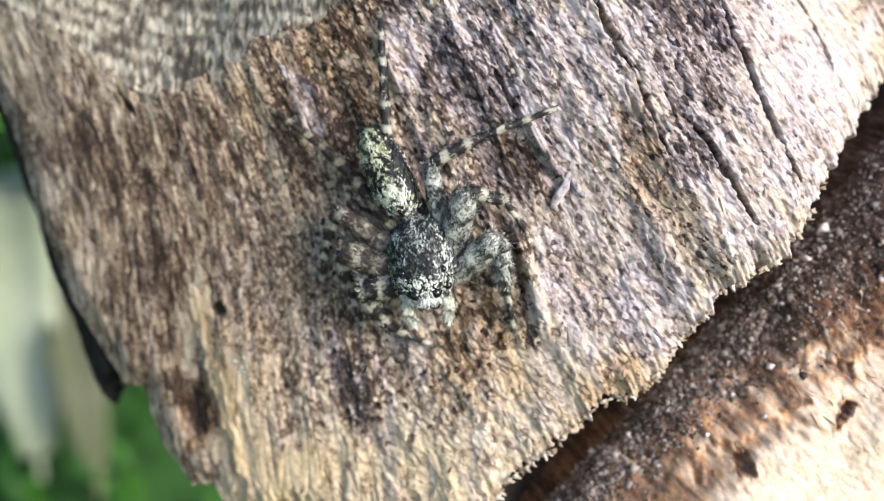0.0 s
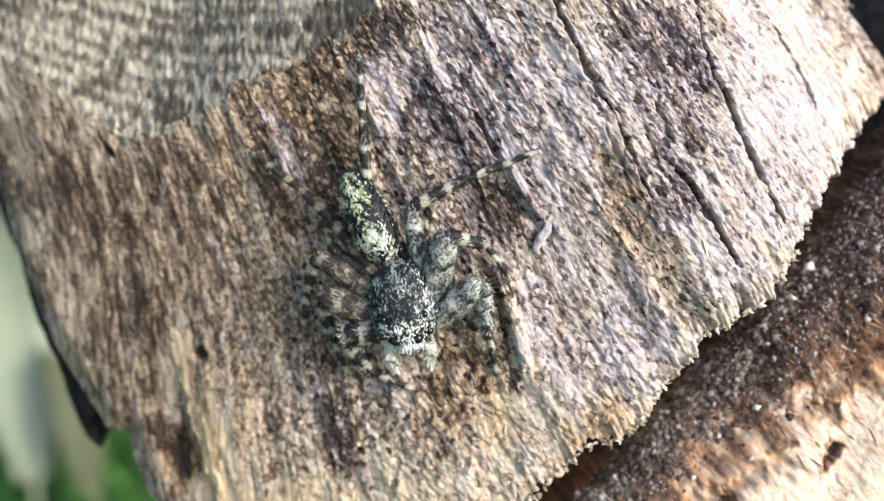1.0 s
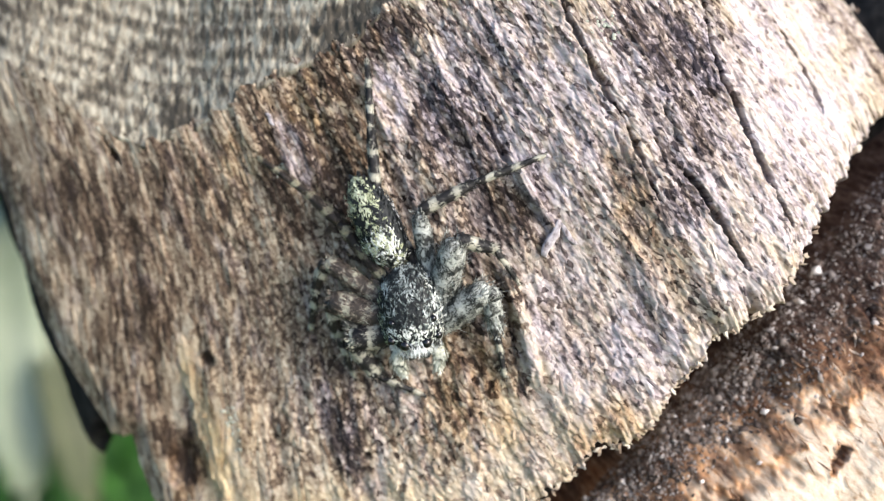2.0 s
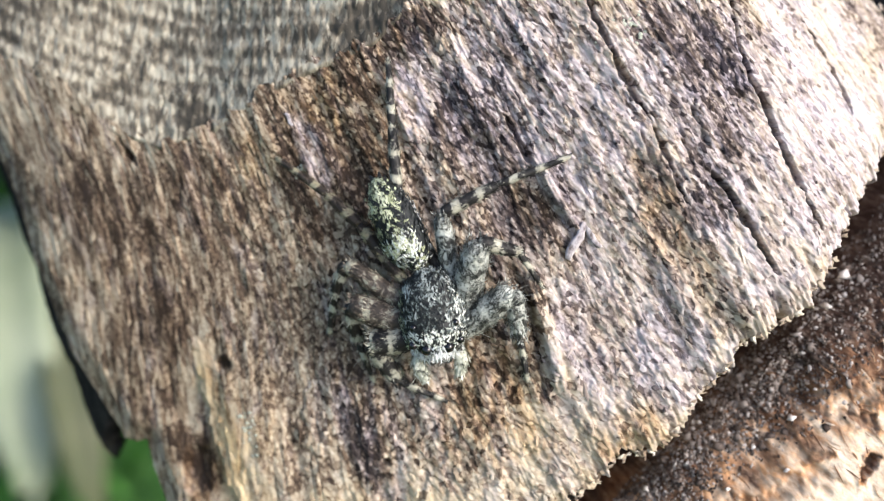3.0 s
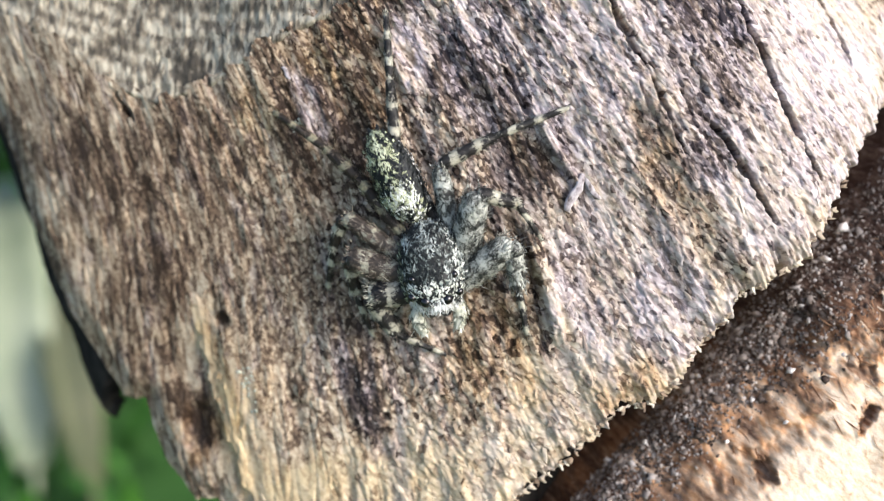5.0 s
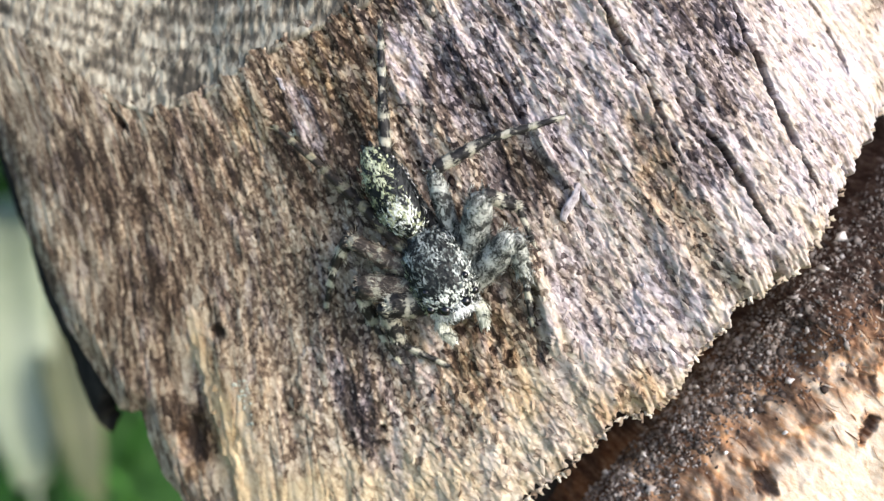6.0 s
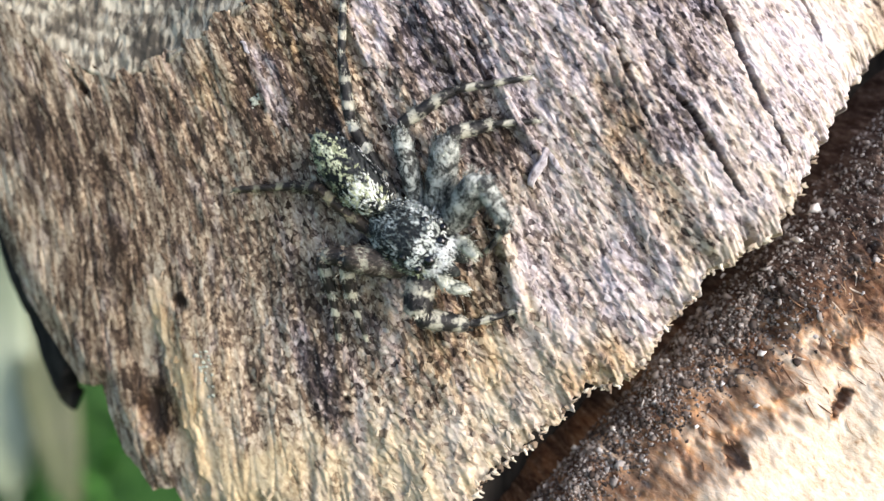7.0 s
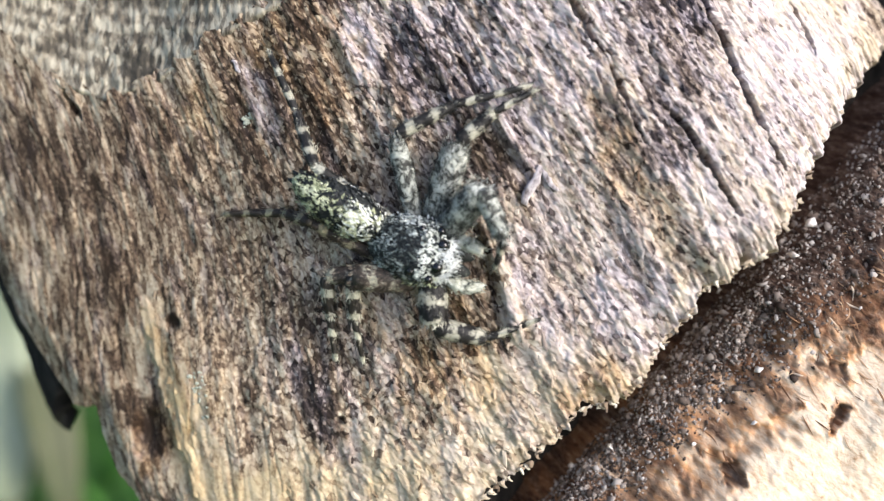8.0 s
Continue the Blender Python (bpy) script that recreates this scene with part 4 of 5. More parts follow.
# ---- small things on the log ----
def lying(u, v, lift, turn, lean=0.0):
    """A pose on the log's face."""
    w = float(side_height(np.array([float(u)]), np.array([float(v)]))[0]) + lift
    return STAGE @ pose(u * MM, v * MM, w * MM, 0, lean, turn)


def bark_flake(name, m, long, wide, label, forked=False):
    """A curled flake, pale and split; one mesh."""
    bm = bmesh.new()
    strips = [(0.0, 1.0, 0.0)] + ([(0.92, 0.7, -118.0)] if forked else [])
    for start, share, turn in strips:
        rows = []
        for k in range(9):
            t = k / 8
            half = 0.5 * wide * (0.55 + 0.45 * math.sin(3.0 * t + 0.25)) * (0.7 if turn else 1)
            x = long * share * t
            a = radians(turn)
            z = 0.25 * math.sin(2.6 * t) * wide + 0.05
            rows.append([])
            for s, h in ((-1, 0), (-0.4, 0.10), (0.4, 0.12), (1, 0)):
                y = s * half * (1 + 0.22 * noise.noise((9 * t, 3.0 * s, turn)) + 0.12 * math.sin(31 * t + 5 * s)) + 0.05 * math.sin(7 * t)
                px, py = long * start + x * math.cos(a) - y * math.sin(a), x * math.sin(a) + y * math.cos(a)
                rows[-1].append(bm.verts.new((px * MM, py * MM, (z + h * wide) * MM)))
        for a, b in zip(rows, rows[1:]):
            for k in range(3):
                bm.faces.new((a[k], b[k], b[k + 1], a[k + 1]))
    me = bpy.data.meshes.new(name)
    bm.to_mesh(me)
    bm.free()
    me.polygons.foreach_set("use_smooth", np.ones(len(me.polygons), bool))
    me.materials.append(FLAKE)
    ob = new(name, me)
    mod = ob.modifiers.new("thick", "SOLIDIFY")
    mod.thickness, mod.offset = 0.00007, -1
    ob.matrix_world = m
    return tagged(ob, label, "bark flake")


def lichen_spot(u, v, across, along):
    rng = np.random.RandomState(int(100 + 10 * abs(u)))
    v0, f0 = pebble(rng)
    me = bpy.data.meshes.new("lobe")
    me.from_pydata((v0 * MM).tolist(), [], f0.tolist())
    me.polygons.foreach_set("use_smooth", np.ones(len(f0), bool))
    me.materials.append(LICHEN)
    spot = thing("lichen_spot", lying(u, v, 0, 0), "small grey-green lichen speck on the weathered wood", "lichen", "lichen specks on the log")
    p = np.stack([rng.normal(0, across, 22), rng.normal(0, along, 22)], -1)
    z = side_height(u + p[:, 0], v + p[:, 1]) - float(side_height(np.array([u]), np.array([v]))[0])
    for (x, y), rise in zip(p, z):
        r = rng.uniform(0.06, 0.15)
        lobe = new("lobe", me)
        lobe.parent = spot
        lobe.matrix_local = Matrix.LocRotScale(Vector((x, y, rise)) * MM, Euler((0, 0, rng.uniform(0, 6.28))), (r, r * rng.uniform(0.6, 1.0), 0.4 * r))


# ---- the spider ----
def tube(rings, sides=12):
    """Corners and faces of a closed tube; rings of (x, y, z, half width, half height) along x, in mm."""
    verts, faces = [], []
    for x, y, z, a, b in rings:
        for k in range(sides):
            t = 2 * math.pi * k / sides
            verts.append((x, y + a * math.cos(t), z + b * math.sin(t)))
    for r in range(len(rings) - 1):
        for k in range(sides):
            i, j = r * sides + k, r * sides + (k + 1) % sides
            faces.append((i, i + sides, j + sides, j))
    faces.append(tuple(range(sides)))
    faces.append(tuple(reversed(range((len(rings) - 1) * sides, len(rings) * sides))))
    return np.array(verts), faces


def hairs(base, normal, way, long, wide, rise):
    """Flat pointed scales or hairs: at base, leaning along way and rising by rise; arrays of the same length."""
    n = len(base)
    side = np.cross(normal, way)
    side /= np.linalg.norm(side, axis=1, keepdims=True) + 1e-9
    tip = base + way * long[:, None] + normal * (rise * long)[:, None]
    mid = base + 0.45 * (tip - base) + 0.10 * long[:, None] * normal
    verts = np.stack([base, mid + side * wide[:, None], mid - side * wide[:, None], tip], 1).reshape(-1, 3)
    faces = (np.array([(0, 1, 2), (2, 1, 3)])[None] + 4 * np.arange(n)[:, None, None]).reshape(-1, 3)
    return verts, faces


def joined(*pieces):
    verts, faces, at = [], [], 0
    for v, f in pieces:
        verts.append(np.asarray(v, float))
        faces += [tuple(int(i) + at for i in face) for face in f]
        at += len(v)
    return np.concatenate(verts), faces


def egg(a, b, c, rows=26, sides=36, square=2.0, front=0.0, flat=0.6):
    """Corners, normals and faces of a body form about the origin: half length, half width, height above and below."""
    th, ph = np.meshgrid(np.linspace(0.0, np.pi, rows), np.linspace(0, 2 * np.pi, sides, endpoint=False), indexing="ij")
    sg = lambda x: np.sign(x) * np.abs(x) ** (2.0 / square)
    x = a * sg(np.cos(th))
    ring = np.abs(np.sin(th)) ** (2.0 / square)
    y = b * ring * sg(np.cos(ph)) * (1 + front * x / a)
    z = c * ring * sg(np.sin(ph))
    z = np.where(z < 0, z * flat, z)
    verts = np.stack([x, y, z], -1).reshape(-1, 3)
    faces = []
    for r in range(rows - 1):
        for k in range(sides):
            i, j = r * sides + k, r * sides + (k + 1) % sides
            faces.append((i, j, j + sides, i + sides))
    normal = np.stack([x / a**2, y / b**2, z / c**2], -1).reshape(-1, 3)
    normal /= np.linalg.norm(normal, axis=1, keepdims=True) + 1e-9
    return verts, normal, faces


def coat(verts, normal, keep, n, long, wide, rise, seed, back=(-1, 0, 0), spread=0.5):
    """n scales combed backwards over a form."""
    rng = np.random.RandomState(seed)
    pick = np.flatnonzero(keep)
    grid = verts.reshape(26, 36, 3)
    area = np.linalg.norm(np.cross(np.gradient(grid, axis=0), np.roll(grid, -1, 1) - np.roll(grid, 1, 1)), axis=-1).reshape(-1)[pick]
    i = rng.choice(pick, n, p=area / area.sum())
    base = verts[i] + rng.normal(0, 0.08, (n, 3))
    way = np.array(back, float)[None] + rng.normal(0, spread, (n, 3))
    way -= normal[i] * (way * normal[i]).sum(1, keepdims=True)
    way /= np.linalg.norm(way, axis=1, keepdims=True) + 1e-9
    return hairs(base + 0.01 * normal[i], normal[i], way, rng.uniform(*long, n), rng.uniform(*wide, n), rng.uniform(*rise, n))


# time, middle of the head part (u, v), its heading, waist (u, v), heading of the abdomen
BODY = [
    (5.7, -1.53, -2.47, -82, -2.22, -0.28, -64), (6.0, -0.92, -2.36, -65, -2.08, -0.46, -61), (6.3, -0.80, -2.32, -48, -2.06, -0.82, -57),
    (6.5, -0.62, -2.28, -40, -2.1, -0.92, -56), (7.0, -0.60, -2.32, -30, -1.99, -0.97, -48), (7.5, -0.48, -2.08, -26, -1.8, -0.92, -45),
    (8.0, -0.20, -1.98, -16, -1.76, -1.06, -32)]
TIMES = [row[0] for row in BODY]
# knee, ankle and foot of each leg (u, v each) at those times
LEGS = {
    "L1": [(1.33, -0.82, 2.46, -3.07, 2.97, -5.84), (2.46, -0.61, 2.97, -2.36, 3.38, -4.92), (1.84, 0.2, 2.46, -1.33, 3.79, -2.15), (2.6, -0.5, 2.6, -2.15, 2.97, -3.0),
           (3.3, -0.3, 2.9, -1.9, 2.7, -3.0), (3.6, -0.3, 3.2, -1.9, 3.0, -2.9), (3.4, -0.4, 3.5, -2.1, 3.4, -2.9)],
    "L2": [(0.82, 0.72, 2.66, 0.1, 3.58, -1.23), (1.54, 1.43, 2.66, 0.41, 3.48, -1.13), (1.23, 1.64, 2.76, 0.41, 3.79, -1.02), (1.43, 1.84, 2.76, 1.23, 3.48, 0.2),
           (0.1, 2.25, 1.95, 2.76, 5.12, 2.97), (0.31, 2.97, 2.66, 3.58, 5.73, 4.3), (0.41, 2.97, 2.46, 3.89, 5.32, 5.12)],
    "L3": [(-1.02, 2.05, 1.64, 3.58, 4.81, 4.81), (-0.92, 2.66, 1.54, 3.89, 4.81, 4.81), (-1.02, 2.87, 1.23, 3.99, 4.81, 4.71), (-1.13, 2.87, 1.43, 4.1, 4.81, 4.81),
           (-1.33, 2.97, 1.33, 4.4, 4.81, 4.92), (-1.33, 2.97, 1.54, 4.61, 4.92, 5.12), (-1.33, 3.17, 1.23, 4.4, 5.12, 5.32)],
    "L4": [(-3.07, 3.28, -3.48, 6.45, -3.69, 9.42), (-3.17, 3.17, -3.58, 6.45, -3.69, 9.42), (-3.48, 3.07, -3.79, 6.35, -3.79, 9.42), (-3.48, 2.66, -3.89, 6.14, -3.79, 9.42),
           (-3.48, 2.76, -3.89, 6.14, -3.79, 9.42), (-3.58, 2.76, -3.89, 6.14, -3.89, 9.42), (-4.51, 1.64, -5.53, 4.2, -6.96, 7.37)],
    "R1": [(-4.3, -4.1, -2.97, -5.94, -0.82, -6.86), (-3.69, -4.2, -2.66, -5.73, -0.51, -6.86), (-1.54, -5.53, 0.31, -5.94, 3.28, -6.25), (-0.82, -5.94, 1.84, -6.04, 4.2, -5.53),
           (-0.31, -6.04, 2.05, -6.25, 4.51, -5.53), (-0.2, -5.94, 2.56, -6.04, 5.32, -5.02), (-0.51, -5.84, 2.56, -6.25, 5.53, -5.12)],
    "R2": [(-5.53, -2.25, -5.12, -4.1, -4.4, -6.04), (-4.61, -2.97, -4.2, -4.71, -2.87, -6.76), (-3.99, -2.97, -3.58, -5.12, -2.66, -7.27), (-3.99, -2.97, -3.58, -5.02, -2.66, -7.17),
           (-3.58, -3.28, -3.38, -5.32, -2.76, -7.17), (-3.48, -3.07, -3.17, -5.12, -2.66, -7.17), (-3.58, -3.17, -2.97, -5.43, -2.66, -7.27)],
    "R3": [(-5.84, -0.41, -6.35, -1.84, -6.66, -3.69), (-5.53, -0.82, -6.14, -2.36, -6.55, -4.1), (-5.22, -1.33, -6.04, -2.76, -6.55, -4.4), (-4.92, -1.43, -5.94, -2.87, -6.55, -4.4),
           (-4.4, -2.36, -4.4, -4.71, -4.1, -7.17), (-4.3, -2.05, -4.2, -4.51, -3.99, -7.17), (-4.3, -2.66, -4.2, -4.81, -3.99, -7.17)],
    "R4": [(-5.12, 2.15, -6.76, 3.38, -9.32, 5.02), (-5.22, 1.95, -6.66, 3.17, -9.22, 5.02), (-4.71, 0.41, -6.35, 1.23, -8.81, 1.95), (-4.71, -0.31, -6.14, 0.2, -9.22, 0.1),
           (-4.51, -0.51, -6.04, 0.1, -9.32, 0.1), (-4.3, -0.51, -6.04, 0.1, -9.22, 0.1), (-3.99, -1.13, -6.45, -0.31, -9.42, -0.1)]}
HIPS = {"1": (1.05, 1.05), "2": (0.35, 1.2), "3": (-0.45, 1.15), "4": (-1.2, 0.85)}   # forward and outward of the body's middle
THICK = {"1": (0.66, 0.46, 0.18), "2": (0.66, 0.34, 0.17), "3": (0.44, 0.31, 0.20), "4": (0.30, 0.28, 0.21)}
BODY_RISE, STEPS = 1.75, [5.7 + 0.1 * k for k in range(24)]


def ground_w(u, v):
    return float(face_height(np.array([float(u)]), np.array([float(v)]))[0])


def between(rows, t):
    """Rows of numbers at TIMES, carried smoothly to the time t."""
    rows, t = np.array(rows, float), min(max(t, TIMES[0]), TIMES[-1])
    slope = np.gradient(rows, TIMES, axis=0)
    slope[0] = slope[-1] = 0
    k = min(max(int(np.searchsorted(TIMES, t, "right")) - 1, 0), len(TIMES) - 2)
    h = TIMES[k + 1] - TIMES[k]
    x = (t - TIMES[k]) / h
    return ((1 + 2 * x) * (1 - x) ** 2 * rows[k] + x * (1 - x) ** 2 * h * slope[k] + x * x * (3 - 2 * x) * rows[k + 1] + x * x * (x - 1) * h * slope[k + 1])


def body_pose(t):
    """The head part's pose on the log, in mm, its x ahead and its z away from the wood."""
    u, v, turn = between([r[1:4] for r in BODY], t)
    lift = ground_w(-1.0, -2.0) + BODY_RISE
    return Matrix.Translation((u, v, lift)) @ pose(0, 0, 0, 0, -2 - 22 * float(smooth(np.array(float(t)), 5.9, 6.9)), turn)


def tail_pose(t):
    """The abdomen's pose on the log, from its waist."""
    u, v, turn = between([r[4:7] for r in BODY], t)
    return Matrix.Translation((u, v, ground_w(-1.0, -2.0) + BODY_RISE - 0.15)) @ pose(0, 0, 0, 0, -4, turn)


def leg_wish(name, t):
    """Hip, knee, ankle and foot as they should lie, on the log, in mm."""
    kx, ky, ax, ay, fx, fy = between(LEGS[name], t)
    ahead, out = HIPS[name[1]]
    hip = body_pose(t) @ Vector((ahead, out if name[0] == "L" else -out, -0.45))
    raised = 0.0
    if name == "L1":
        raised = 0.7 * float(smooth(np.array(t), 6.2, 6.9))
    if name == "R4":
        raised = 0.8 * math.exp(-((t - 6.3) / 0.15) ** 2)
    knee = Vector((kx, ky, ground_w(kx, ky) + (2.1 if name[1] in "12" else 1.3 + 1.2 * float(smooth(np.array(float(t)), 7.5, 8.0)) if name == "L4" else 1.7) + raised))
    ankle = Vector((ax, ay, ground_w(ax, ay) + 0.95 + raised))
    foot = Vector((fx, fy, ground_w(fx, fy) + 0.16 + 0.8 * raised))
    return [hip, knee, ankle, foot]


def leg_lengths(name):
    made = np.array([[(b - a).length for a, b in zip(j, j[1:])] for j in (leg_wish(name, t) for t in TIMES)])
    return (0.45 * made[0] + 0.55 * made.mean(0)) * (1.0, 1.0, 1.03)


def leg_joints(name, t, lengths):
    """Joints with the leg's own fixed lengths, from the hip to the foot's hold."""
    want = leg_wish(name, t)
    j = [p.copy() for p in want]
    for _ in range(12):
        j[3] = want[3].copy()
        for k in (2, 1, 0):
            j[k] = j[k + 1] + (j[k] - j[k + 1]).normalized() * lengths[k]
        j[0] = want[0].copy()
        for k in (0, 1, 2):
            j[k + 1] = j[k] + (j[k + 1] - j[k]).normalized() * lengths[k]
    return j


def along(a, b):
    """A pose at a whose x runs to b, its z as far from the wood as can be."""
    x = (b - a).normalized()
    y = Vector((0, 0, 1)).cross(x).normalized()
    m = Matrix((x, y, x.cross(y))).transposed().to_4x4()
    return Matrix.Translation(a) @ m


def metres(m):
    out = m.copy()
    out.translation = m.translation * MM
    return out


def bone(name, long, r0, r1, belly, material, parent, seed, bristles, label="", fluffy=False):
    """One leg segment along its x, with its hairs and a few spines."""
    rng = np.random.RandomState(seed)
    rings = []
    for t in (0, 0.03, 0.12, 0.3, 0.5, 0.7, 0.88, 0.97, 1.0):
        r = (r0 + (r1 - r0) * t) * (1 + belly * math.sin(math.pi * t))
        r *= 0.35 if t == 0 or t == 1.0 else 0.8 if t in (0.03, 0.97) else 1
        rings.append((t * long, 0, 0, r, r * 0.95))
    v, f = tube(rings, 10)
    n = bristles
    t, a = rng.uniform(0.02, 1.0, n), rng.uniform(0, 2 * np.pi, n)
    r = (r0 + (r1 - r0) * t) * (1 + belly * np.sin(np.pi * t))
    normal = np.stack([0 * t, np.cos(a), np.sin(a)], -1)
    base = np.stack([t * long, r * np.cos(a), r * np.sin(a)], -1)
    way = np.tile((1.0, 0, 0), (n, 1)) + rng.normal(0, 0.3, (n, 3))
    spine = rng.rand(n) < 0.025
    h = hairs(base, normal, way, np.where(spine, rng.uniform(0.3, 0.5, n), rng.uniform(0.14, 0.26, n) * (1.3 if fluffy else 1)), np.where(spine, 0.012, rng.uniform(0.022, 0.04, n)), np.where(spine, 1.5, rng.uniform(0.02, 0.22, n) + (0.16 if fluffy else 0)))
    v, f = joined((v, f), h)
    return soup_mesh(name, v, f, material, parent, label, flat=False)


def palp_pose(s, t):
    """A feeler's pose on the head part; the left one (s = 1) reaches out as the spider turns."""
    out = float(smooth(np.array(float(t)), 6.2, 6.8)) if s == 1 else 0.0
    a = Vector((1.5, 0.6 * s, -0.5))
    return along(a, a + Vector((0.55 + 0.25 * out, (0.34 + 0.05 * out) * s, -0.25 + 0.65 * out)))


def spider_thing():
    """The spider with all its parts; returns it and the parts that move."""
    root = thing("jumping_spider", STAGE @ metres(body_pose(0)), "small hairy jumping spider, mottled black, white and greenish, on weathered wood", "spider")
    # head part: a high box with rounded edges, narrower behind
    v, n, f = egg(2.02, 1.40, 1.2, square=2.4, front=0.05, flat=0.75)
    head = soup_mesh("cephalothorax", v, f, CUTICLE, root, "squarish black head part with whitish scales", flat=False)
    clear = np.ones(len(v), bool)
    for ex, ey, ez in ((1.62, 0.50, 0.62), (1.36, 1.08, 0.60), (0.55, 0.98, 0.92)):
        for s in (1, -1):
            clear &= np.linalg.norm(v - (ex, ey * s, ez), axis=1) > 0.31
    pelt = joined(coat(v, n, clear & (n[:, 2] > -0.2) & (v[:, 0] < 1.15), 1700, (0.20, 0.38), (0.03, 0.05), (0.02, 0.14), 31))
    tagged(soup_mesh("head_scales", *pelt, SCALES_HEAD, head, "dark and whitish scales"), kind="stuff")
    rim = coat(v, n, (v[:, 1] > 0.9) & (v[:, 2] > 0.2) & (v[:, 2] < 0.9) & (v[:, 0] > -1.5), 480, (0.2, 0.40), (0.03, 0.05), (0.02, 0.15), 32)
    low = coat(v, n, (v[:, 1] < -0.9) & (v[:, 2] > -0.1) & (v[:, 2] < 0.6) & (v[:, 0] > -1.2), 200, (0.2, 0.40), (0.025, 0.045), (0.05, 0.25), 35)
    tagged(soup_mesh("side_fringe", *low, SCALES_TAIL, head, "yellowish fringe along the side"), kind="stuff")
    tagged(soup_mesh("side_band", *rim, SCALES_WHITE, head, "whitish band of hairs"), kind="stuff")
    brow = coat(v, n, clear & (v[:, 0] > 0.85) & (v[:, 2] > 0.1), 520, (0.16, 0.28), (0.035, 0.06), (0.03, 0.12), 34)
    tagged(soup_mesh("brow_scales", *brow, SCALES_WHITE, head, "whitish scales round the eyes"), kind="stuff")
    face = coat(v, n, clear & (v[:, 0] > 1.55) & (v[:, 2] > -0.7), 760, (0.2, 0.42), (0.02, 0.032), (0.3, 0.9), 33, back=(1, 0, -0.5))
    tagged(soup_mesh("face_fringe", *face, SCALES_FACE, head, "white fringe of the face"), kind="stuff")
    for s in (1, -1):
        for x, y, z, r in ((1.64, 0.50 * s, 0.72, 0.27), (1.36, 1.10 * s, 0.66, 0.20), (1.0, 1.12 * s, 0.74, 0.08), (0.55, 0.98 * s, 0.96, 0.17)):
            ev, en, ef = egg(r, r, r, 12, 16, flat=1.0)
            soup_mesh("eye", ev + (x, y, z), ef, EYE, head, "glossy black eye", flat=False)
        cv, cf = tube([(0, 0, 0, 0.2, 0.2), (0.2, 0, -0.05, 0.34, 0.30), (0.5, 0, -0.3, 0.32, 0.26), (0.75, 0, -0.62, 0.2, 0.18), (0.82, 0, -0.78, 0.06, 0.06)])
        soup_mesh("chelicera", cv + (1.65, 0.36 * s, -0.35), cf, CUTICLE, head, "dark jaw", flat=False)
    # feelers: two joints each, white-haired
    palps = {}
    for s in (1, -1):
        palp = bone("pedipalp", 1.05, 0.25, 0.29, 0.2, PALP, root, 41 + s, 190, "white-haired feeler")
        palp.matrix_local = metres(palp_pose(s, 0))
        palps[s] = palp
        tip = bone("palp_tip", 1.05, 0.30, 0.16, 0.35, PALP, palp, 45 + s, 220)
        tip.matrix_local = pose(0.00092, 0, 0, 0, 8, -42 * s)
    # abdomen, from the waist backwards
    v, n, f = egg(2.25, 1.00, 0.95, square=2.15, front=0.12, flat=0.8)
    v = v + (-2.2, 0, 0.05)
    tail = soup_mesh("abdomen", v, f, CUTICLE, root, "long abdomen mottled white and olive with a dark flank", flat=False)
    pale = (n[:, 2] > -0.25) & (v[:, 1] < 0.42)
    dark = (n[:, 2] > -0.25) & (v[:, 1] >= 0.36)
    tagged(soup_mesh("abdomen_scales", *coat(v, n, pale, 2000, (0.18, 0.36), (0.03, 0.055), (0.02, 0.16), 51), SCALES_TAIL, tail, "white and olive scales"), kind="stuff")
    tagged(soup_mesh("front_scales", *coat(v, n, pale & (v[:, 0] > -1.7), 460, (0.18, 0.36), (0.035, 0.06), (0.04, 0.16), 53), SCALES_WHITE, tail, "white scales near the waist"), kind="stuff")
    edge = coat(v, n, (v[:, 1] > 0.66) & (n[:, 2] > -0.1) & (n[:, 2] < 0.45), 150, (0.2, 0.36), (0.03, 0.045), (0.02, 0.1), 54)
    tagged(soup_mesh("flank_line", *edge, SCALES_FACE, tail, "thin greyish line of scales"), kind="stuff")
    tagged(soup_mesh("flank_scales", *coat(v, n, dark, 600, (0.16, 0.30), (0.04, 0.07), (0.02, 0.1), 52), SCALES_DARK, tail, "dark scales"), kind="stuff")
    for s in (1, -1):
        sv, sf = tube([(0, 0, 0, 0.13, 0.13), (-0.25, 0.03 * s, 0, 0.12, 0.12), (-0.48, 0.08 * s, 0, 0.05, 0.05)])
        soup_mesh("spinneret", sv + (-4.35, 0.14 * s, -0.05), sf, CUTICLE, tail, flat=False)
    waist_v, waist_f = tube([(-0.35, 0, 0, 0.3, 0.3), (0.0, 0, 0, 0.24, 0.24), (0.35, 0, 0, 0.3, 0.3)])
    soup_mesh("waist", waist_v, waist_f, CUTICLE, tail, flat=False)
    legs = {}
    for i, name in enumerate(LEGS):
        lengths = leg_lengths(name)
        thick = THICK[name[1]]
        skin = LEG_GREY if name in ("L1", "L2", "L3") else LEG if name == "R1" else LEG_SHADED if name in ("R2", "R3") else LEG_BLACK if name == "L4" else LEG_OLIVE
        lower = LEG_BANDED if name in ("R2", "R3") else LEG_OLIVE if name == "R4" else LEG
        fluffy = name in ("L1", "L2")
        upper = bone("leg", lengths[0], thick[0] * 0.8, thick[0] * 0.85, 0.28, skin, root, 60 + i, 1100 if fluffy else 700, "hairy dark and white ringed leg", fluffy)
        shin = bone("shin", lengths[1], thick[1], thick[1] * 0.75, 0.12, LEG_GREY if name == "L1" else lower, upper, 80 + i, 320, "", name == "L1")
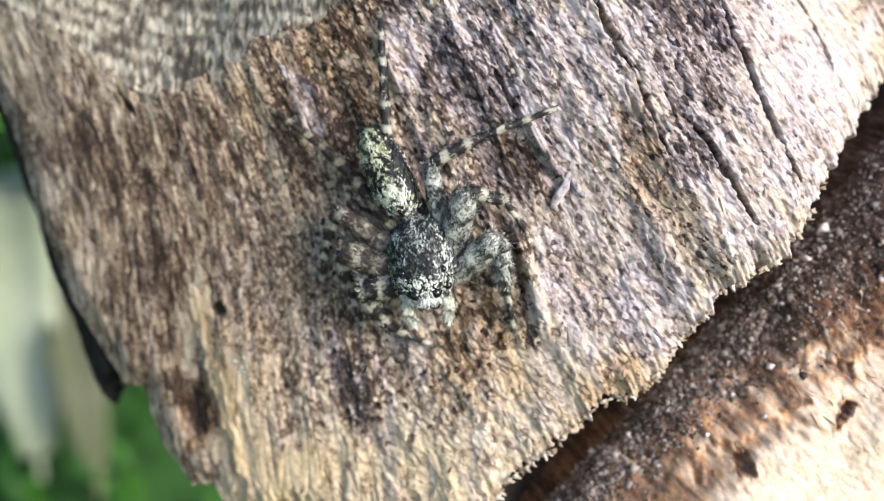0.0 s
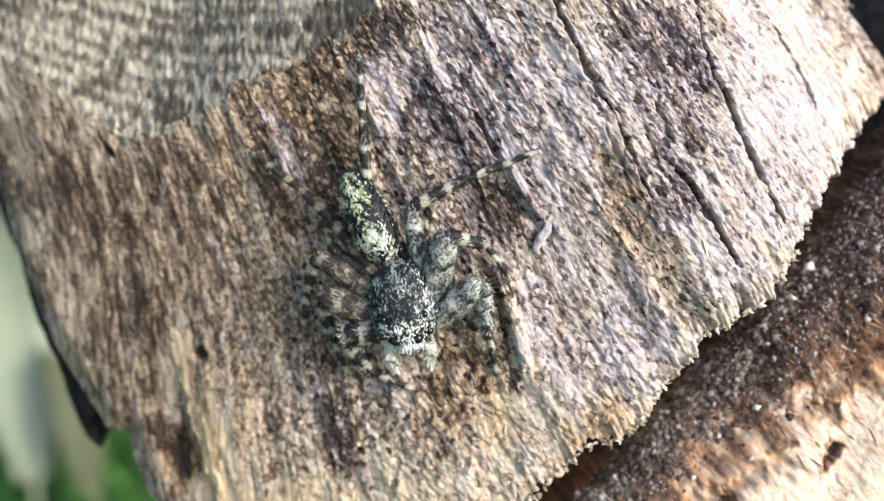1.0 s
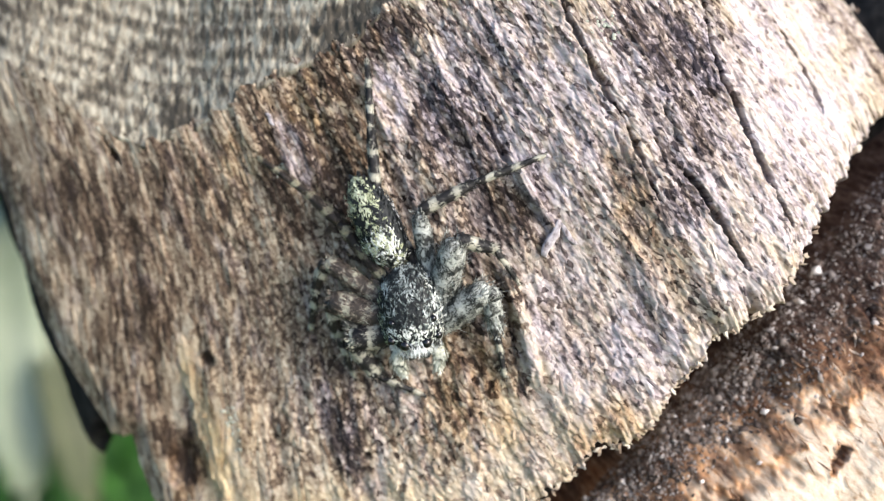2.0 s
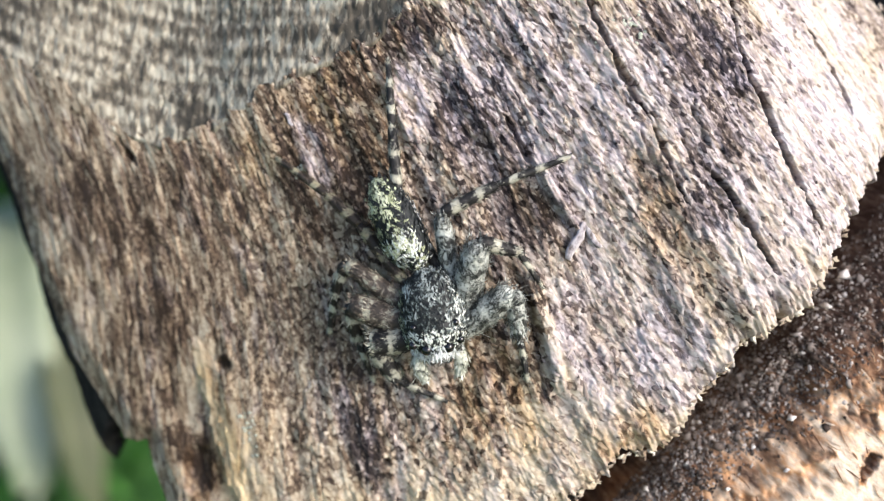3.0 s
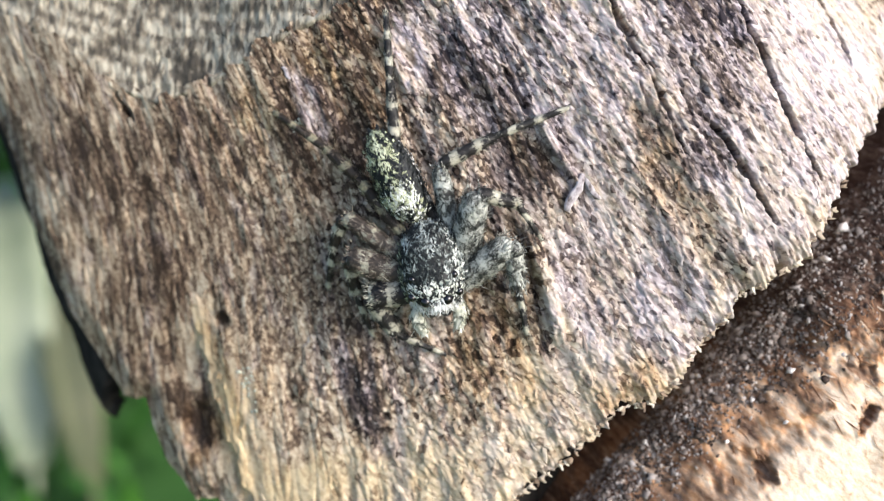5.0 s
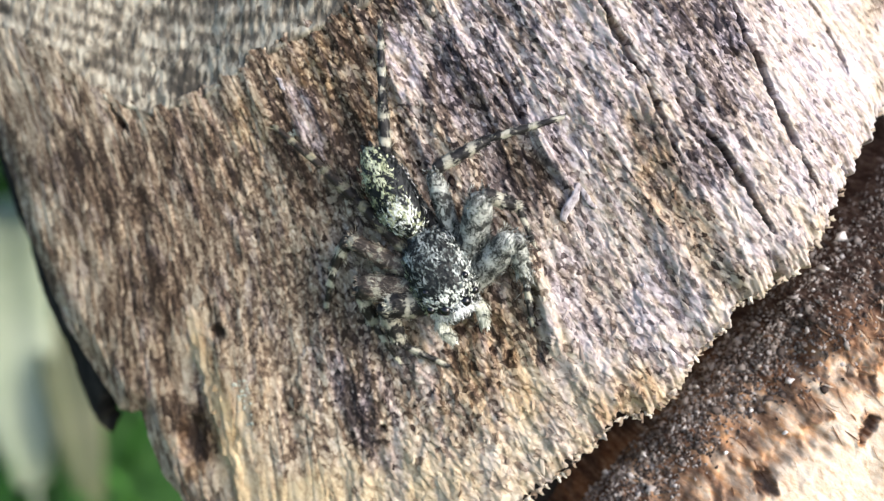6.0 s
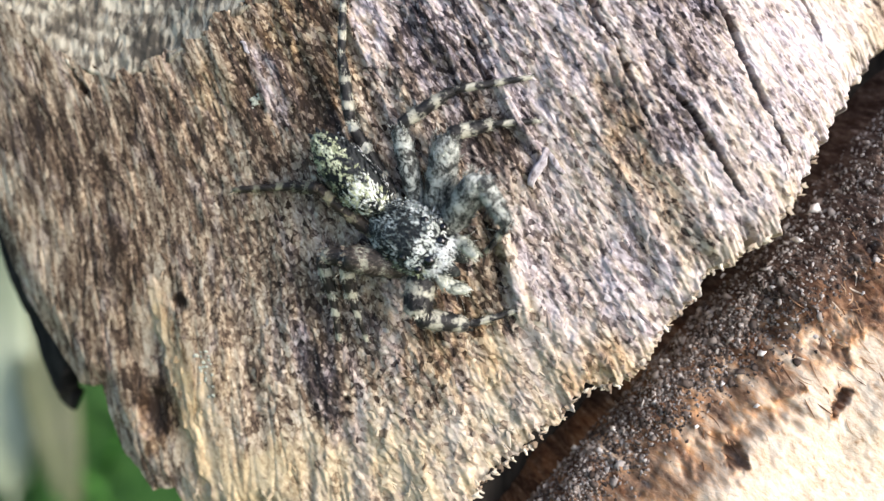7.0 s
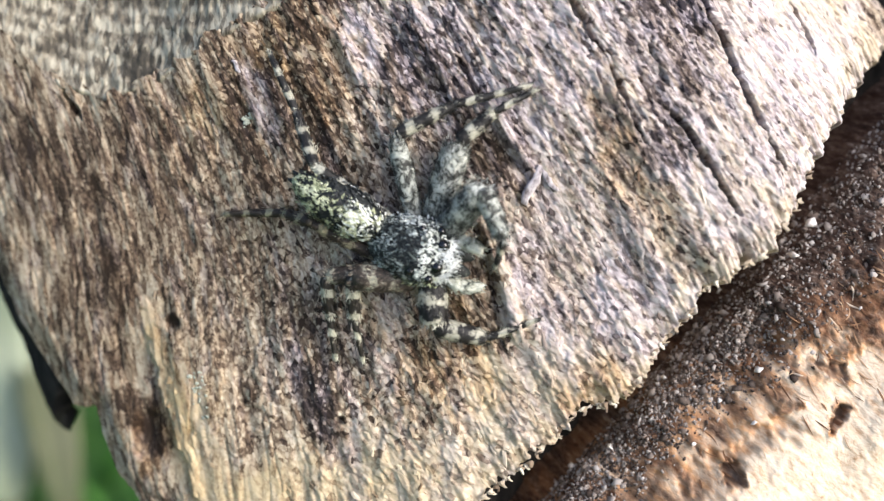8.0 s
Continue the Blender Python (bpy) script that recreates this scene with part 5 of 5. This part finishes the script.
        foot = bone("foot", lengths[2], thick[2], thick[2] * 0.6, 0.05, lower, upper, 100 + i, 150)
        legs[name] = (upper, shin, foot, lengths)
    return root, tail, legs, palps


# ---- what lies around ----
def ground_sheet():
    bm = bmesh.new()
    steps = [0, 0.2, 0.5, 1.2, 3, 8, 25, 80, 300, 1500]
    xs = [-x for x in reversed(steps[1:])] + steps
    grid = [[bm.verts.new((x, y, 0.006 * noise.noise((x * 9, y * 9, 0)) if abs(x) < 3 and abs(y) < 3 else 0)) for y in xs] for x in xs]
    for a, b in zip(grid, grid[1:]):
        for k in range(len(xs) - 1):
            bm.faces.new((a[k], b[k], b[k + 1], a[k + 1]))
    me = bpy.data.meshes.new("ground")
    bm.to_mesh(me)
    bm.free()
    me.materials.append(GROUND)
    tagged(new("ground", me), "green mossy ground under and behind the logs", "ground", kind="structure")


def grass_stuff():
    rng = np.random.RandomState(21)
    n = 5000
    x, y = rng.uniform(-420, 160, n), rng.uniform(60, 640, n)
    tall, wide, turn = rng.uniform(6, 16, n), rng.uniform(1.0, 2.6, n), rng.uniform(0, 6.28, n)
    bend = rng.uniform(0.1, 0.9, n)
    d = np.stack([np.cos(turn), np.sin(turn)], -1)
    verts = np.zeros((n, 7, 3))
    for k, (t, s) in enumerate(((0, 1), (0, -1), (0.45, 0.8), (0.45, -0.8), (0.8, 0.5), (0.8, -0.5), (1, 0))):
        verts[:, k, 0] = x + d[:, 0] * bend * tall * t * t - d[:, 1] * wide * s
        verts[:, k, 1] = y + d[:, 1] * bend * tall * t * t + d[:, 0] * wide * s
        verts[:, k, 2] = tall * t * (1 - 0.3 * bend * t) - 2
    tris = np.array([(0, 1, 2), (1, 3, 2), (2, 3, 4), (3, 5, 4), (4, 5, 6)])
    faces = (tris[None] + 7 * np.arange(n)[:, None, None]).reshape(-1, 3)
    tagged(soup_mesh("grass", verts.reshape(-1, 3), faces, GRASS), "short green grass behind the logs", "grass", kind="stuff")


def leaf_blade(bm, base, tip, width, fold=0.25, steps=10):
    """A pointed leaf with a folded midrib between two places in mm."""
    base, tip = Vector(base), Vector(tip)
    run = tip - base
    side = run.cross(Vector((0, -0.5, 1))).normalized()
    up = side.cross(run).normalized()
    rows = []
    for k in range(steps + 1):
        t = k / steps
        half = 0.5 * width * math.sin(math.pi * min(1, 0.06 + 0.94 * t)) ** 0.7 + 0.2
        mid = base + run * t + up * run.length * 0.14 * math.sin(math.pi * t)
        rows.append([bm.verts.new((mid + side * half * s + up * abs(s) * fold * half) * MM) for s in (-1, -0.5, 0, 0.5, 1)])
    for a, b in zip(rows, rows[1:]):
        for k in range(4):
            bm.faces.new((a[k], b[k], b[k + 1], a[k + 1]))


def plant(x, y, leaves, material, label, seed, name="weed"):
    """A low weed: a stem and leaves, each a part."""
    rng = random.Random(seed)
    ob = thing(name, pose(x * MM, y * MM, 0), label, "plant", "weeds behind the logs")
    v, f = tube([(0, 0, 0, 1.6, 1.6), (20, 1, 0, 1.3, 1.3), (45, 3, 1, 0.8, 0.8)], 8)
    soup_mesh("stem", np.stack([v[:, 1], v[:, 2], v[:, 0] - 3], -1), f, material, ob, flat=False)
    for k in range(leaves):
        a = 2.4 * k + rng.uniform(-0.4, 0.4)
        z = rng.uniform(14, 42)
        long = rng.uniform(28, 60)
        bm = bmesh.new()
        leaf_blade(bm, (0, 0, z), (long * math.cos(a), long * math.sin(a), z + rng.uniform(-8, 26)), rng.uniform(14, 26))
        me = bpy.data.meshes.new("leaf")
        bm.to_mesh(me)
        bm.free()
        me.polygons.foreach_set("use_smooth", np.ones(len(me.polygons), bool))
        me.materials.append(material)
        leaf = under(new("leaf", me), ob)
        mod = leaf.modifiers.new("thick", "SOLIDIFY")
        mod.thickness = 0.0004
    return ob


def dry_leaf(base, tip, width, material, label):
    """A dead leaf blade lying in the grass between two places in mm."""
    bm = bmesh.new()
    leaf_blade(bm, (0, 0, 0), tuple(t - b for t, b in zip(tip, base)), width, 0.35, 14)
    me = bpy.data.meshes.new("blade")
    bm.to_mesh(me)
    bm.free()
    me.polygons.foreach_set("use_smooth", np.ones(len(me.polygons), bool))
    me.materials.append(material)
    ob = thing("dry_leaf", pose(*(x * MM for x in base)), label, "leaf", "dry leaves behind the logs")
    blade = under(new("blade", me), ob)
    blade.modifiers.new("thick", "SOLIDIFY").thickness = 0.0005
    run = Vector(tip) - Vector(base)
    v, f = tube([(-6, 0, 0, 0.5, 0.5), (0.4 * run.length, 0, 0, 0.45, 0.4), (0.8 * run.length, 0, 0, 0.2, 0.2)], 8)
    rib = soup_mesh("midrib", v, f, material, ob, flat=False)
    rib.matrix_local = Matrix.Translation((0, 0, 0.001)) @ run.to_track_quat("X", "Z").to_matrix().to_4x4()
    return ob


ground_sheet()
grass_stuff()
plant(-95, 150, 9, LEAF, "broad-leaved green weed in the grass", 3)
plant(-70, 175, 8, LEAF, "broad-leaved green weed in the grass", 4)
plant(-140, 190, 9, LEAF, "broad-leaved green weed in the grass", 5)
dry_leaf((-60, 96, 4), (-84, 176, 9), 15, DRY, "broad pale dead leaf lying in the grass")
dry_leaf((-72, 112, 3), (-94, 180, 7), 9, DRY, "narrow pale dead leaf lying in the grass")
dry_leaf((-50, 90, 6), (-64, 136, 9), 8, STRAW, "short brown dead leaf lying in the grass")
weathered = log_thing()
rotten_log()
bark_flake("bark_flake", lying(4.75, 0.05, 0.22, 66, -3), 1.9, 0.46, "pale forked bark flake standing up from the wood", True)
bark_flake("bark_flake", lying(-8.8, 7.1, 0.03, -55), 0.8, 0.2, "small pale splinter flake beside the sawn end")
lichen_spot(-10.9, -8.7, 0.25, 0.6)
lichen_spot(7.3, 10.6, 0.5, 0.4)
lichen_spot(-8.1, 4.3, 0.14, 0.16)
spider, tail, legs, palps = spider_thing()


def motions():
    """The spider turns on the spot from about 5.7 s, leg by leg."""
    times = [0.0] + STEPS
    walk(spider, [(t, STAGE @ metres(body_pose(t))) for t in times])
    for s, palp in palps.items():
        walk(palp, [(t, metres(palp_pose(s, t))) for t in times])
    walk(tail, [(t, metres(body_pose(t).inverted() @ tail_pose(t))) for t in times])
    for name, (upper, shin, foot, lengths) in legs.items():
        rows, shins, feet = [], [], []
        for t in times:
            j = leg_joints(name, t, lengths)
            at = along(j[0], j[1])
            rows.append((t, metres(body_pose(t).inverted() @ at)))
            shins.append((t, metres(at.inverted() @ along(j[1], j[2]))))
            feet.append((t, metres(at.inverted() @ along(j[2], j[3]))))
        walk(upper, rows)
        walk(shin, shins)
        walk(foot, feet)


motions()
